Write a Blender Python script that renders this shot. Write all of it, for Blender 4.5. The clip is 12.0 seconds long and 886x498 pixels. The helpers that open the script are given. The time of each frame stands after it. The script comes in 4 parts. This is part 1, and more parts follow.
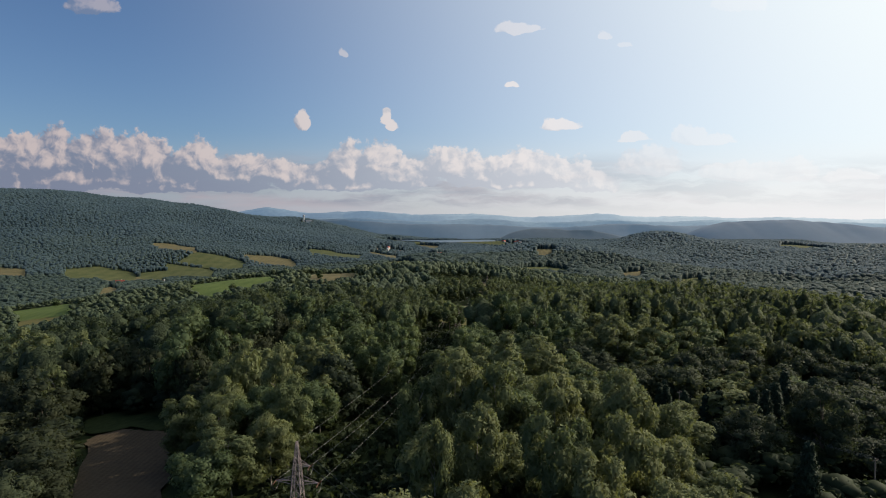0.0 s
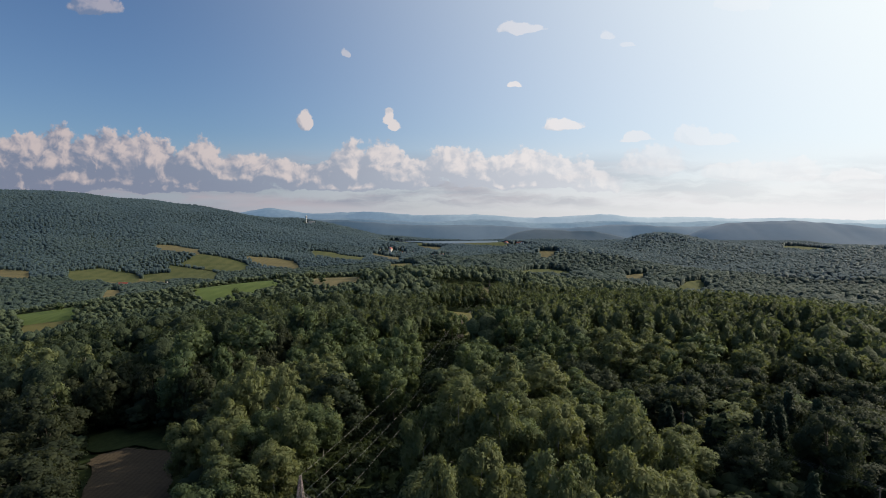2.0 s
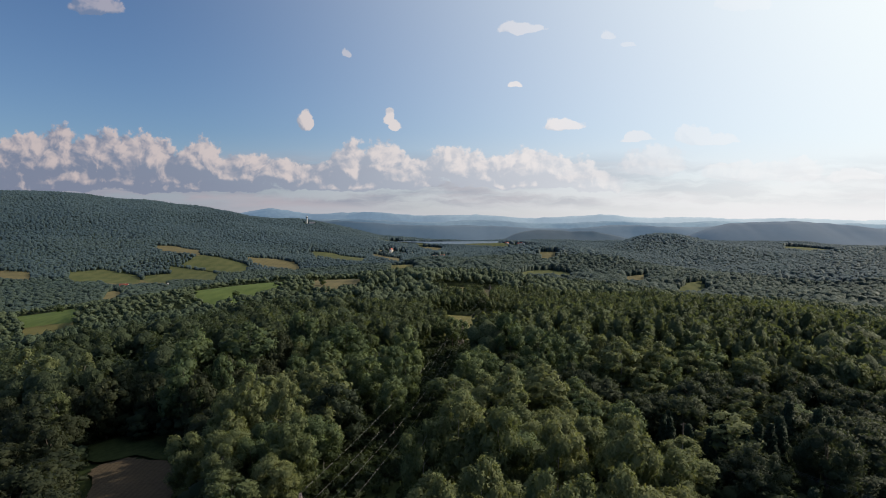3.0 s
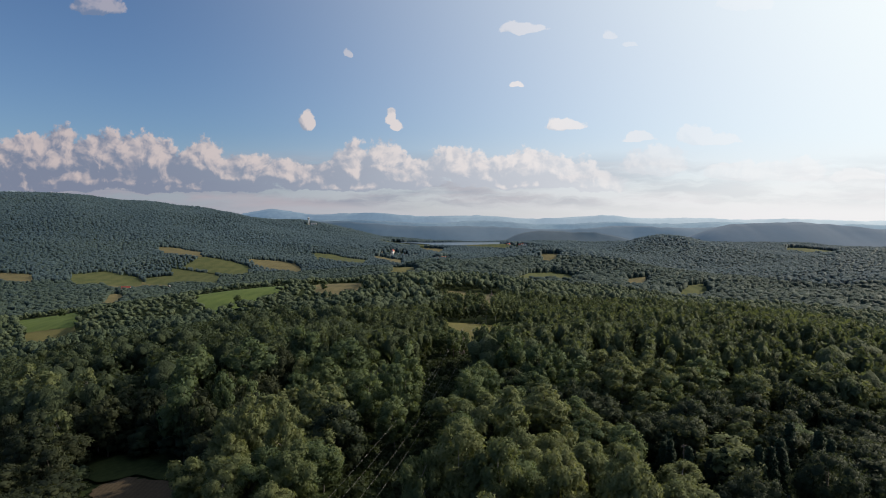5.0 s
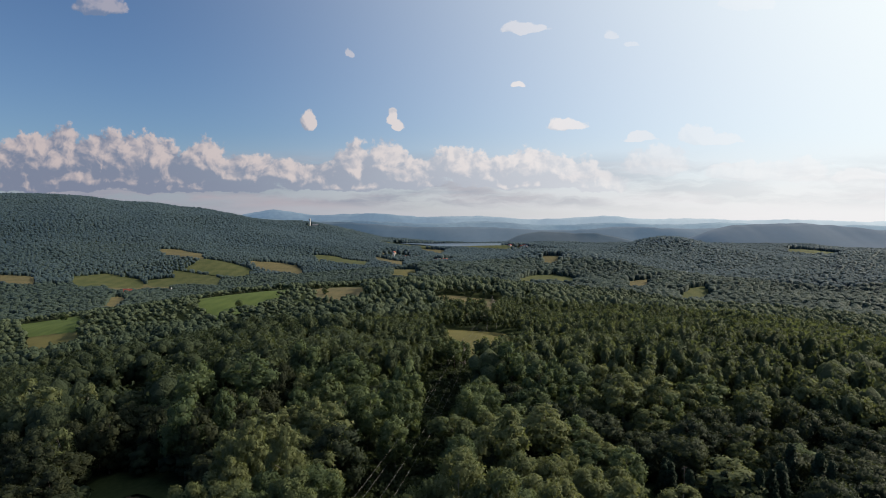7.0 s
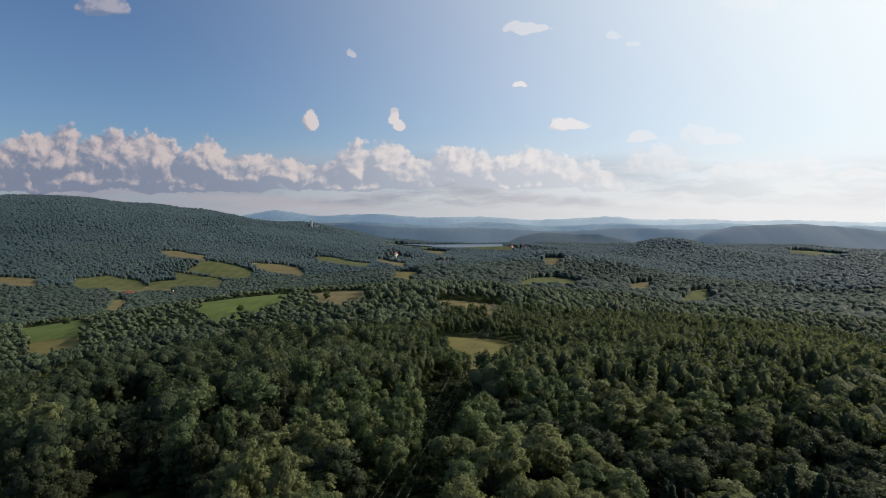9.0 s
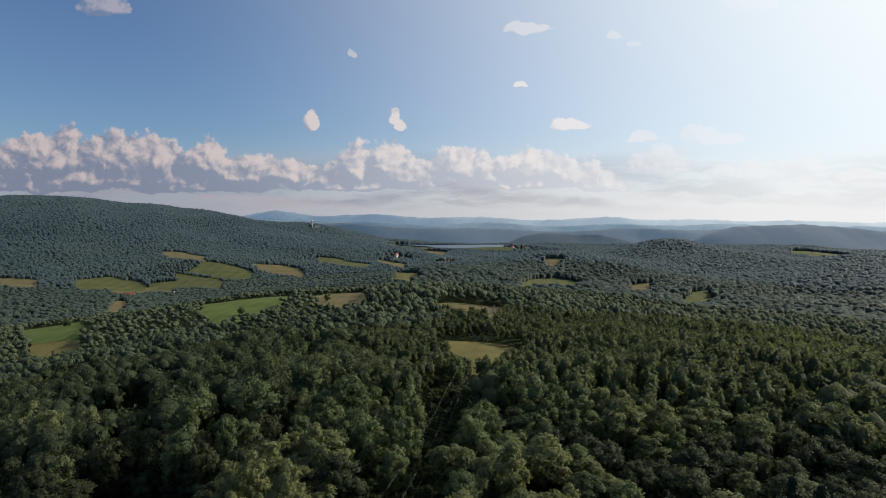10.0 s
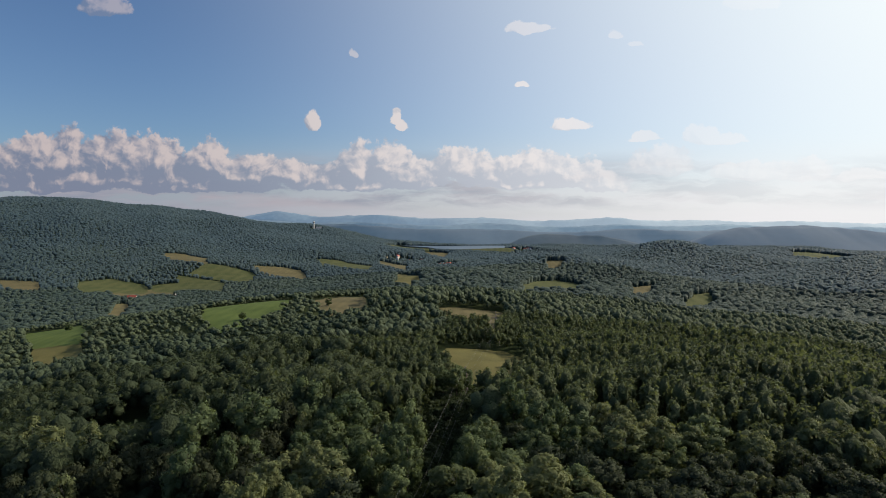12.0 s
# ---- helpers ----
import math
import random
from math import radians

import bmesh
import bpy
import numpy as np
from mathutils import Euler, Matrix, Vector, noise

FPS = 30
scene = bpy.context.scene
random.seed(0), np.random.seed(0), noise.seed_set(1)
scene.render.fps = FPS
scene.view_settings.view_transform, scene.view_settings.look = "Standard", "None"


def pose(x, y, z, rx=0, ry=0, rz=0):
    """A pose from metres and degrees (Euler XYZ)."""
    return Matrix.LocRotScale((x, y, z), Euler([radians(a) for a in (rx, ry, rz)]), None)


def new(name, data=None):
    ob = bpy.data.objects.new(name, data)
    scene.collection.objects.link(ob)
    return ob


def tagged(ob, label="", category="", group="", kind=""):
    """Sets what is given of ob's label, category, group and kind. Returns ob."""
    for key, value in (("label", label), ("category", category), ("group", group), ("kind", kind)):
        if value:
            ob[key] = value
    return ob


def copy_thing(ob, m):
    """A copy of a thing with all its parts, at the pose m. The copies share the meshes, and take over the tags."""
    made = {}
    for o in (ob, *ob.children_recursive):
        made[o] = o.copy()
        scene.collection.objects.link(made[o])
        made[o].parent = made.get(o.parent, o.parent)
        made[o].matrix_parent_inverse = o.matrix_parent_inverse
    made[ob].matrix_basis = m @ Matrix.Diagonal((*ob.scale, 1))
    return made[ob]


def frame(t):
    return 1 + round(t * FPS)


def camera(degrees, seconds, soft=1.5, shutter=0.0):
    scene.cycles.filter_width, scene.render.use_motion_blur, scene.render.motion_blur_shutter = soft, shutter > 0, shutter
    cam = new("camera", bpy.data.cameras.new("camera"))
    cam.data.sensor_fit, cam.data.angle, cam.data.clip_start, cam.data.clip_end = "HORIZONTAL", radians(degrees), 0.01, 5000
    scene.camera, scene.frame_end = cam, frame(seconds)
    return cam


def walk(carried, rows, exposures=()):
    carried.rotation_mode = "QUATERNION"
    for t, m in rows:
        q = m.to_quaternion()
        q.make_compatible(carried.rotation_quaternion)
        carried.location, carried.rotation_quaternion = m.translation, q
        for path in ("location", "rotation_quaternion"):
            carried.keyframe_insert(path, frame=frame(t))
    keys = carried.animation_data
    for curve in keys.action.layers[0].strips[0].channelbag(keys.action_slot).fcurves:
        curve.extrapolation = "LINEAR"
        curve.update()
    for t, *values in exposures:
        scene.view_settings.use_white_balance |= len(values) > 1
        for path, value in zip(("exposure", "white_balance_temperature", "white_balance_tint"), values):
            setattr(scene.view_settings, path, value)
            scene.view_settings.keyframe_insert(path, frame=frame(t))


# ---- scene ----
from mathutils.geometry import delaunay_2d_cdt

# ======== camera: a drone that rises straight up over the forest ========
cam = camera(72.5, 12.0, 1.0)
TILT = -3.0
RISE = [
    (0.0, 0.07, -0.05, 50.2, 0.42), (0.5, 0.04, 0.04, 51.22, 0.45), (1.0, -0.03, 0.13, 52.42, 0.57), (1.5, -0.07, 0.2, 53.63, 0.62),
    (2.0, -0.08, 0.25, 54.86, 0.65), (2.5, -0.05, 0.3, 56.08, 0.68), (3.0, 0.0, 0.35, 57.3, 0.71), (5.0, 0.25, 0.55, 62.22, 0.86),
    (5.5, 0.31, 0.61, 63.42, 0.89), (6.0, 0.34, 0.68, 64.66, 0.92), (6.5, 0.39, 0.74, 65.88, 0.96), (7.0, 0.45, 0.81, 67.14, 0.99),
    (9.0, 0.68, 1.12, 72.03, 1.15), (9.5, 0.74, 1.2, 73.25, 1.18), (10.0, 0.8, 1.28, 74.5, 1.22), (10.5, 0.86, 1.35, 75.73, 1.26),
    (11.0, 0.93, 1.43, 76.98, 1.29), (11.5, 1.0, 1.52, 78.21, 1.32), (12.0, 1.06, 1.6, 79.47, 1.35),
]
walk(cam, [(t, pose(x, y, z, 90 + TILT, 0, yaw)) for t, x, y, z, yaw in RISE])

# ======== light: evening sun ahead on the right, hazy blue sky with cumulus ========
SUN_AZ, SUN_EL = radians(66), radians(29)          # azimuth clockwise from +y
sun_way = Vector((math.sin(SUN_AZ) * math.cos(SUN_EL), math.cos(SUN_AZ) * math.cos(SUN_EL), math.sin(SUN_EL)))
sun_data = bpy.data.lights.new("sun", "SUN")
sun_data.energy, sun_data.angle, sun_data.color = 4.8, radians(0.6), (1.0, 0.87, 0.68)
sun = new("sun", sun_data)
sun.matrix_world = Matrix.Translation((0, 0, 400)) @ sun_way.to_track_quat("Z", "Y").to_matrix().to_4x4()


class Net:
    """Short hand for node trees."""

    def __init__(self, tree):
        self.tree = tree
        tree.nodes.clear()

    def node(self, kind, **sets):
        n = self.tree.nodes.new(kind)
        for key, value in sets.items():
            setattr(n, key, value)
        return n

    def plug(self, socket, value):
        if hasattr(value, "is_output") or hasattr(value, "links"):
            self.tree.links.new(value, socket)
        else:
            socket.default_value = value

    def math(self, op, *args, clamp=False):
        n = self.node("ShaderNodeMath", operation=op, use_clamp=clamp)
        for k, a in enumerate(args):
            self.plug(n.inputs[k], a)
        return n.outputs[0]

    def vec(self, op, *args):
        n = self.node("ShaderNodeVectorMath", operation=op)
        for k, a in enumerate(args):
            self.plug(n.inputs[k], a)
        return n.outputs["Value"] if op in ("LENGTH", "DOT_PRODUCT") else n.outputs[0]

    def noise(self, at, scale, detail=3.0, rough=0.5, dist=0.0):
        n = self.node("ShaderNodeTexNoise")
        self.plug(n.inputs["Vector"], at)
        n.inputs["Scale"].default_value, n.inputs["Detail"].default_value = scale, detail
        n.inputs["Roughness"].default_value, n.inputs["Distortion"].default_value = rough, dist
        return n.outputs["Fac"]

    def mix(self, fac, a, b, kind="MIX"):
        n = self.node("ShaderNodeMix", data_type="RGBA", blend_type=kind)
        self.plug(n.inputs["Factor"], fac)
        for socket, value in ((n.inputs[6], a), (n.inputs[7], b)):
            self.plug(socket, (*value, 1.0) if isinstance(value, tuple) and len(value) == 3 else value)
        return n.outputs[2]

    def ramp(self, fac, low, high, a=0.0, b=1.0):
        n = self.node("ShaderNodeMapRange", interpolation_type="SMOOTHSTEP")
        self.plug(n.inputs[0], fac)
        for k, v in enumerate((low, high, a, b)):
            self.plug(n.inputs[k + 1], v)
        return n.outputs[0]


def make_world():
    world = bpy.data.worlds.new("sky")
    scene.world = world
    world.use_nodes = True
    w = Net(world.node_tree)
    sky = w.node("ShaderNodeTexSky", sky_type="NISHITA", sun_disc=False, sun_elevation=SUN_EL, sun_rotation=SUN_AZ,
                 altitude=400.0, air_density=1.0, dust_density=1.0, ozone_density=1.6)
    base = w.mix(1.0, sky.outputs[0], (0.067, 0.081, 0.100), "MULTIPLY")
    way = w.node("ShaderNodeTexCoord").outputs["Generated"]
    split = w.node("ShaderNodeSeparateXYZ")
    w.plug(split.inputs[0], way)
    # clouds are laid out on the plane one unit ahead: across = x / y, up = z / y
    ahead = w.math("MAXIMUM", w.math("ABSOLUTE", split.outputs[1]), 0.04)
    across, up = w.math("DIVIDE", split.outputs[0], ahead), w.math("DIVIDE", split.outputs[2], ahead)
    flat = w.node("ShaderNodeCombineXYZ")
    w.plug(flat.inputs[0], across)
    w.plug(flat.inputs[1], up)
    at = flat.outputs[0]
    warp = w.node("ShaderNodeTexNoise")
    w.plug(warp.inputs["Vector"], at)
    warp.inputs["Scale"].default_value, warp.inputs["Detail"].default_value = 22.0, 5.0
    bent = w.vec("MULTIPLY_ADD", w.vec("SUBTRACT", warp.outputs["Color"], (0.5, 0.5, 0.5)), (0.030, 0.026, 0.0), at)

    def puffs(rows, where):
        """Heaps with round tops over flat feet."""
        best = None
        for u, v, a, b in rows:
            q = w.vec("MULTIPLY", w.vec("SUBTRACT", where, (u, v - 0.55 * b, 0.0)), (1 / a, 1 / (1.5 * b), 0.0))
            inside = w.math("SUBTRACT", 1.0, w.vec("LENGTH", w.vec("MAXIMUM", q, w.vec("MULTIPLY", q, (-1.0, -3.2, 0.0)))))
            best = inside if best is None else w.math("MAXIMUM", best, inside)
        return best

    def billow(where):
        cells = w.node("ShaderNodeTexVoronoi", feature="SMOOTH_F1", normalize=True)
        w.plug(cells.inputs["Vector"], where)
        for key, value in (("Scale", 27.0), ("Detail", 3.0), ("Roughness", 0.55), ("Lacunarity", 2.1), ("Smoothness", 0.5)):
            cells.inputs[key].default_value = value
        return w.math("SUBTRACT", 1.0, cells.outputs["Distance"])

    rows = (
        # across, up, half width, half height
        (-0.83, 0.108, 0.12, 0.046), (-0.70, 0.102, 0.10, 0.042), (-0.655, 0.112, 0.05, 0.042), (-0.575, 0.104, 0.08, 0.040),
        (-0.498, 0.108, 0.045, 0.036), (-0.415, 0.100, 0.042, 0.032), (-0.36, 0.080, 0.09, 0.027), (-0.60, 0.074, 0.34, 0.028),
        (-0.285, 0.076, 0.045, 0.020), (-0.225, 0.070, 0.05, 0.020), (-0.165, 0.092, 0.040, 0.033), (-0.110, 0.100, 0.040, 0.034),
        (-0.08, 0.076, 0.085, 0.030), (0.00, 0.092, 0.045, 0.028), (0.055, 0.080, 0.07, 0.030), (0.12, 0.086, 0.06, 0.026),
        (0.19, 0.076, 0.065, 0.028), (0.235, 0.062, 0.05, 0.020), (0.335, 0.094, 0.060, 0.024), (0.40, 0.136, 0.030, 0.016),
        (0.43, 0.130, 0.045, 0.010), (0.305, 0.132, 0.03, 0.007), (0.50, 0.076, 0.09, 0.016), (0.57, 0.080, 0.045, 0.022),
        (-0.238, 0.163, 0.015, 0.017), (-0.101, 0.166, 0.010, 0.012), (-0.090, 0.155, 0.013, 0.008), (0.187, 0.152, 0.034, 0.010),
        (0.112, 0.309, 0.036, 0.009), (0.257, 0.297, 0.015, 0.007), (0.288, 0.283, 0.014, 0.005), (0.470, 0.352, 0.046, 0.020),
        (-0.58, 0.352, 0.045, 0.020), (-0.172, 0.266, 0.007, 0.006), (0.108, 0.218, 0.013, 0.005), (0.66, 0.068, 0.05, 0.010),
        (-0.70, 0.056, 0.16, 0.014), (-0.42, 0.054, 0.14, 0.014), (-0.15, 0.058, 0.14, 0.013), (0.12, 0.056, 0.12, 0.010),
    )
    heaps, sunward = puffs(rows, bent), puffs(rows, w.vec("ADD", bent, (0.016, 0.017, 0.0)))
    grain, ahead_grain = billow(bent), billow(w.vec("ADD", bent, (0.008, 0.007, 0.0)))
    depth = w.math("ADD", w.math("MULTIPLY", heaps, 1.35), w.math("MULTIPLY", w.math("SUBTRACT", grain, 0.63), 1.7))
    depth = w.math("ADD", depth, w.math("MULTIPLY", w.math("SUBTRACT", w.noise(at, 70.0, 5.0, 0.65), 0.52), 1.1))
    cover = w.math("MULTIPLY", w.ramp(depth, 0.0, 0.30), w.math("MULTIPLY", w.ramp(across, 0.1, 0.4, 1.0, 0.4), w.ramp(up, 0.2, 0.26, 1.0, 0.55)))
    edge = w.math("MULTIPLY", w.math("SUBTRACT", heaps, w.math("MAXIMUM", sunward, -0.6)), 0.75)
    light = w.math("ADD", w.math("ADD", w.math("MULTIPLY", w.math("SUBTRACT", grain, ahead_grain), 3.4), edge), w.ramp(up, 0.045, 0.12, 0.02, 0.30))
    east = w.ramp(across, -0.75, 0.25)
    colour = w.mix(w.ramp(light, 0.06, 0.85), w.mix(east, (0.195, 0.225, 0.315), (0.33, 0.38, 0.47)), w.mix(east, (0.57, 0.485, 0.48), (0.72, 0.66, 0.65)))
    # brighter, whiter sky towards the sun, and a pale veil low over the horizon
    near_sun = w.vec("DOT_PRODUCT", way, tuple(sun_way))
    glare = w.math("POWER", w.math("MAXIMUM", near_sun, 0.0), 2.0)
    base = w.mix(w.math("MULTIPLY", glare, 1.33, clamp=True), base, (0.92, 0.985, 1.0))
    colour = w.mix(w.math("MULTIPLY", glare, 1.5, clamp=True), colour, (1.0, 0.98, 0.98))
    low = w.ramp(up, 0.0, 0.15, 0.85, 0.0)
    streak = w.noise(w.vec("MULTIPLY", at, (3.0, 26.0, 0.0)), 1.0, 4.0, 0.6)
    base = w.mix(w.math("MULTIPLY", low, w.ramp(streak, 0.2, 0.7, 0.65, 1.0)), base, w.mix(w.ramp(across, -0.7, 0.6), (0.32, 0.34, 0.43), (0.88, 0.86, 0.88)))
    # long flat banks below the heaps
    bank = w.noise(w.vec("MULTIPLY", bent, (5.0, 34.0, 0.0)), 1.0, 5.0, 0.55)
    flat_bank = w.math("MULTIPLY", w.ramp(bank, 0.40, 0.60), w.math("MULTIPLY", w.ramp(up, 0.005, 0.03), w.ramp(up, 0.075, 0.115, 1.0, 0.0)))
    flat_bank = w.math("MULTIPLY", flat_bank, w.ramp(across, -0.25, 0.55, 0.75, 0.15))
    base = w.mix(flat_bank, base, w.mix(w.ramp(streak, 0.35, 0.65), (0.22, 0.255, 0.35), (0.44, 0.39, 0.43)))
    whole = w.mix(w.math("MULTIPLY", cover, 0.95), base, colour)
    back = w.node("ShaderNodeBackground")
    w.plug(back.inputs[0], whole)
    w.plug(w.node("ShaderNodeOutputWorld").inputs[0], back.outputs[0])


make_world()
scene.view_settings.exposure = 0.0


# ======== materials ========
def material(name):
    m = bpy.data.materials.new(name)
    m.use_nodes = True
    n = Net(m.node_tree)
    out = n.node("ShaderNodeOutputMaterial")
    bsdf = n.node("ShaderNodeBsdfPrincipled")
    n.plug(out.inputs[0], bsdf.outputs[0])
    return m, n, bsdf, out


def plain(name, colour, rough=0.7, metal=0.0, vary=0.25, scale=3.0):
    m, n, b, _ = material(name)
    at = n.node("ShaderNodeTexCoord").outputs["Object"]
    f = n.noise(at, scale, 4.0)
    n.plug(b.inputs["Base Color"], n.mix(f, tuple(c * (1 - vary) for c in colour), tuple(min(1, c * (1 + vary)) for c in colour)))
    b.inputs["Roughness"].default_value, b.inputs["Metallic"].default_value = rough, metal
    return m


def foliage(name, dark, light, per_object, gloss=0.75, thin=0.42, sheen=0.0, fine=0.9):
    """Leaves: two greens mixed by tree, by clump and by grain; some light passes through."""
    m, n, b, out = material(name)
    geo = n.node("ShaderNodeNewGeometry")
    if per_object:
        tree = n.node("ShaderNodeObjectInfo").outputs["Random"]
    else:
        tree = n.node("ShaderNodeAttribute", attribute_name="tint").outputs["Fac"]
    at = n.node("ShaderNodeTexCoord").outputs["Object"]
    grain = n.noise(at, fine, 3.0)
    f = n.math("ADD", n.math("MULTIPLY", tree, 0.58), n.math("ADD", n.math("MULTIPLY", geo.outputs["Random Per Island"], 0.28), n.math("MULTIPLY", grain, 0.22)))
    colour = n.mix(f, dark, light)
    n.plug(b.inputs["Base Color"], colour)
    if not per_object and fine < 0.9:
        bump = n.node("ShaderNodeBump")
        bump.inputs["Strength"].default_value, bump.inputs["Distance"].default_value = 0.8, 1.6
        n.plug(bump.inputs["Height"], n.noise(at, fine * 1.6, 3.0, 0.6))
        n.plug(b.inputs["Normal"], bump.outputs[0])
    b.inputs["Roughness"].default_value = gloss
    b.inputs["Specular IOR Level"].default_value = 0.18
    # the blue sheen imitates haze on the far woods
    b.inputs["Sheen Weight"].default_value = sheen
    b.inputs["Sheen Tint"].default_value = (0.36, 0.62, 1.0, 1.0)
    if thin:
        pass_on = n.node("ShaderNodeBsdfTranslucent")
        n.plug(pass_on.inputs[0], n.mix(1.0, colour, (1.2, 1.15, 0.75), "MULTIPLY"))
        both = n.node("ShaderNodeMixShader")
        both.inputs[0].default_value = thin
        n.plug(both.inputs[1], b.outputs[0])
        n.plug(both.inputs[2], pass_on.outputs[0])
        n.plug(out.inputs[0], both.outputs[0])
    return m


BIRCH = foliage("birch_leaves", (0.080, 0.108, 0.050), (0.180, 0.198, 0.092), True)
ALDER = foliage("alder_leaves", (0.054, 0.086, 0.044), (0.132, 0.168, 0.078), True)
OAK = foliage("oak_leaves", (0.027, 0.042, 0.027), (0.070, 0.086, 0.047), True)
YOUNG = foliage("young_birch_leaves", (0.070, 0.106, 0.050), (0.162, 0.194, 0.092), True)
SHRUB = foliage("shrub_leaves", (0.020, 0.034, 0.018), (0.050, 0.068, 0.032), False)
SPRUCE = foliage("spruce_needles", (0.014, 0.030, 0.018), (0.034, 0.055, 0.030), True, thin=0.1)
WOODS = foliage("woods_leaves", (0.030, 0.049, 0.029), (0.144, 0.174, 0.084), False, fine=0.8)
SLOPE_WOODS = foliage("slope_woods_leaves", (0.034, 0.056, 0.036), (0.122, 0.150, 0.082), False, thin=0.25, fine=0.5)
# haze painted into the next three: bluer greens and a blue sheen
FAR_WOODS = foliage("far_woods_hazed", (0.020, 0.037, 0.029), (0.058, 0.080, 0.055), False, sheen=0.04, thin=0.1, fine=0.35)
BACK_WOODS = foliage("distant_woods_hazed", (0.016, 0.031, 0.030), (0.044, 0.064, 0.053), False, sheen=0.09, thin=0.0, fine=0.12)
AIRY_WOODS = foliage("hill_woods_hazed", (0.014, 0.029, 0.030), (0.040, 0.060, 0.055), False, sheen=0.10, thin=0.0, fine=0.1)
# oak greens darkened again, to imitate shade on the western slope
WEST_SHADE = foliage("west_shade_leaves", (0.020, 0.030, 0.018), (0.056, 0.066, 0.034), True)
BARK = plain("bark", (0.12, 0.10, 0.08), 0.9)
BIRCH_BARK = plain("birch_bark", (0.27, 0.25, 0.22), 0.8, vary=0.5, scale=2.0)


def ground_material():
    m, n, b, _ = material("forest_floor")
    at = n.node("ShaderNodeTexCoord").outputs["Object"]
    f = n.math("ADD", n.math("MULTIPLY", n.noise(at, 0.03, 4.0), 0.6), n.math("MULTIPLY", n.noise(at, 0.7, 4.0), 0.4))
    n.plug(b.inputs["Base Color"], n.mix(n.ramp(f, 0.3, 0.7), (0.016, 0.026, 0.010), (0.040, 0.052, 0.020)))
    b.inputs["Roughness"].default_value = 0.95
    b.inputs["Specular IOR Level"].default_value = 0.05
    return m


def field_material(name, a, c, rows=0.0):
    m, n, b, _ = material(name)
    at = n.node("ShaderNodeTexCoord").outputs["Object"]
    f = n.math("ADD", n.math("MULTIPLY", n.noise(at, 0.035, 4.0), 0.65), n.math("MULTIPLY", n.noise(at, 0.9, 4.0, 0.6), 0.35))
    if rows:
        wave = n.node("ShaderNodeTexWave", bands_direction="X")
        n.plug(wave.inputs["Vector"], at)
        wave.inputs["Scale"].default_value, wave.inputs["Distortion"].default_value = rows, 3.0
        wave.inputs["Detail"].default_value, wave.inputs["Detail Scale"].default_value = 2.0, 0.3
        f = n.math("ADD", n.math("MULTIPLY", f, 0.92), n.math("MULTIPLY", wave.outputs["Fac"], 0.08))
    n.plug(b.inputs["Base Color"], n.mix(n.ramp(f, 0.3, 0.68), a, c))
    b.inputs["Roughness"].default_value = 0.95
    b.inputs["Specular IOR Level"].default_value = 0.1
    bump = n.node("ShaderNodeBump")
    bump.inputs["Strength"].default_value, bump.inputs["Distance"].default_value = 0.5, 0.3
    n.plug(bump.inputs["Height"], n.noise(at, 1.5, 5.0))
    n.plug(b.inputs["Normal"], bump.outputs[0])
    return m


GROUND = ground_material()
GREEN = field_material("mown_meadow", (0.066, 0.098, 0.026), (0.112, 0.146, 0.040), 0.02)
GRASS = field_material("rough_grass", (0.054, 0.068, 0.026), (0.098, 0.104, 0.044), 0.012)
STRAW = field_material("stubble", (0.092, 0.084, 0.042), (0.152, 0.128, 0.064), 0.03)
DRY = field_material("dry_grass", (0.082, 0.080, 0.028), (0.145, 0.130, 0.050), 0.012)
SOIL = field_material("tilled_soil", (0.050, 0.039, 0.026), (0.086, 0.067, 0.045), 0.25)


def haze_glow_material(name, colour, glow, bright, strength):
    """Ridges at the end of the view; haze is painted in as blue emission, brighter towards the sun."""
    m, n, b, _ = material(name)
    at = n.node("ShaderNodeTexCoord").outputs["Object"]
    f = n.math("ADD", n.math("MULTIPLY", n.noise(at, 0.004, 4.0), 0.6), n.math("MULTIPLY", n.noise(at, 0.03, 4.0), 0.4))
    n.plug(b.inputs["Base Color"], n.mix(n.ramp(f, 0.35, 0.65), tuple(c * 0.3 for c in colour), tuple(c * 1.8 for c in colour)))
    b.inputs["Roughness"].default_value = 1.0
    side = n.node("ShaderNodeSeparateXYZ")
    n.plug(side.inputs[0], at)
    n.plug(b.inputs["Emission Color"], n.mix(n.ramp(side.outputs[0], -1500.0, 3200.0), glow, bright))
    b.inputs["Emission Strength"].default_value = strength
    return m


# ======== meshes ========
def mesh_of(name, verts, faces, mats=(), smooth=False, tint=None, normals=None):
    """A mesh from arrays; all faces have the same number of corners."""
    verts, faces = np.asarray(verts, np.float32), np.asarray(faces, np.int32)
    me = bpy.data.meshes.new(name)
    k = faces.shape[1]
    me.vertices.add(len(verts))
    me.vertices.foreach_set("co", verts.ravel())
    me.loops.add(faces.size)
    me.loops.foreach_set("vertex_index", faces.ravel())
    me.polygons.add(len(faces))
    me.polygons.foreach_set("loop_start", np.arange(0, faces.size, k, dtype=np.int32))
    me.update(calc_edges=True)
    if smooth:
        me.polygons.foreach_set("use_smooth", np.ones(len(faces), bool))
    if tint is not None:
        me.attributes.new("tint", "FLOAT", "POINT").data.foreach_set("value", np.asarray(tint, np.float32))
    if normals is not None:
        me.normals_split_custom_set_from_vertices(np.asarray(normals, np.float32))
    for m in mats:
        me.materials.append(m)
    return me


def part(name, me, parent, label=""):
    ob = new(name, me)
    ob.parent = parent
    return tagged(ob, label)


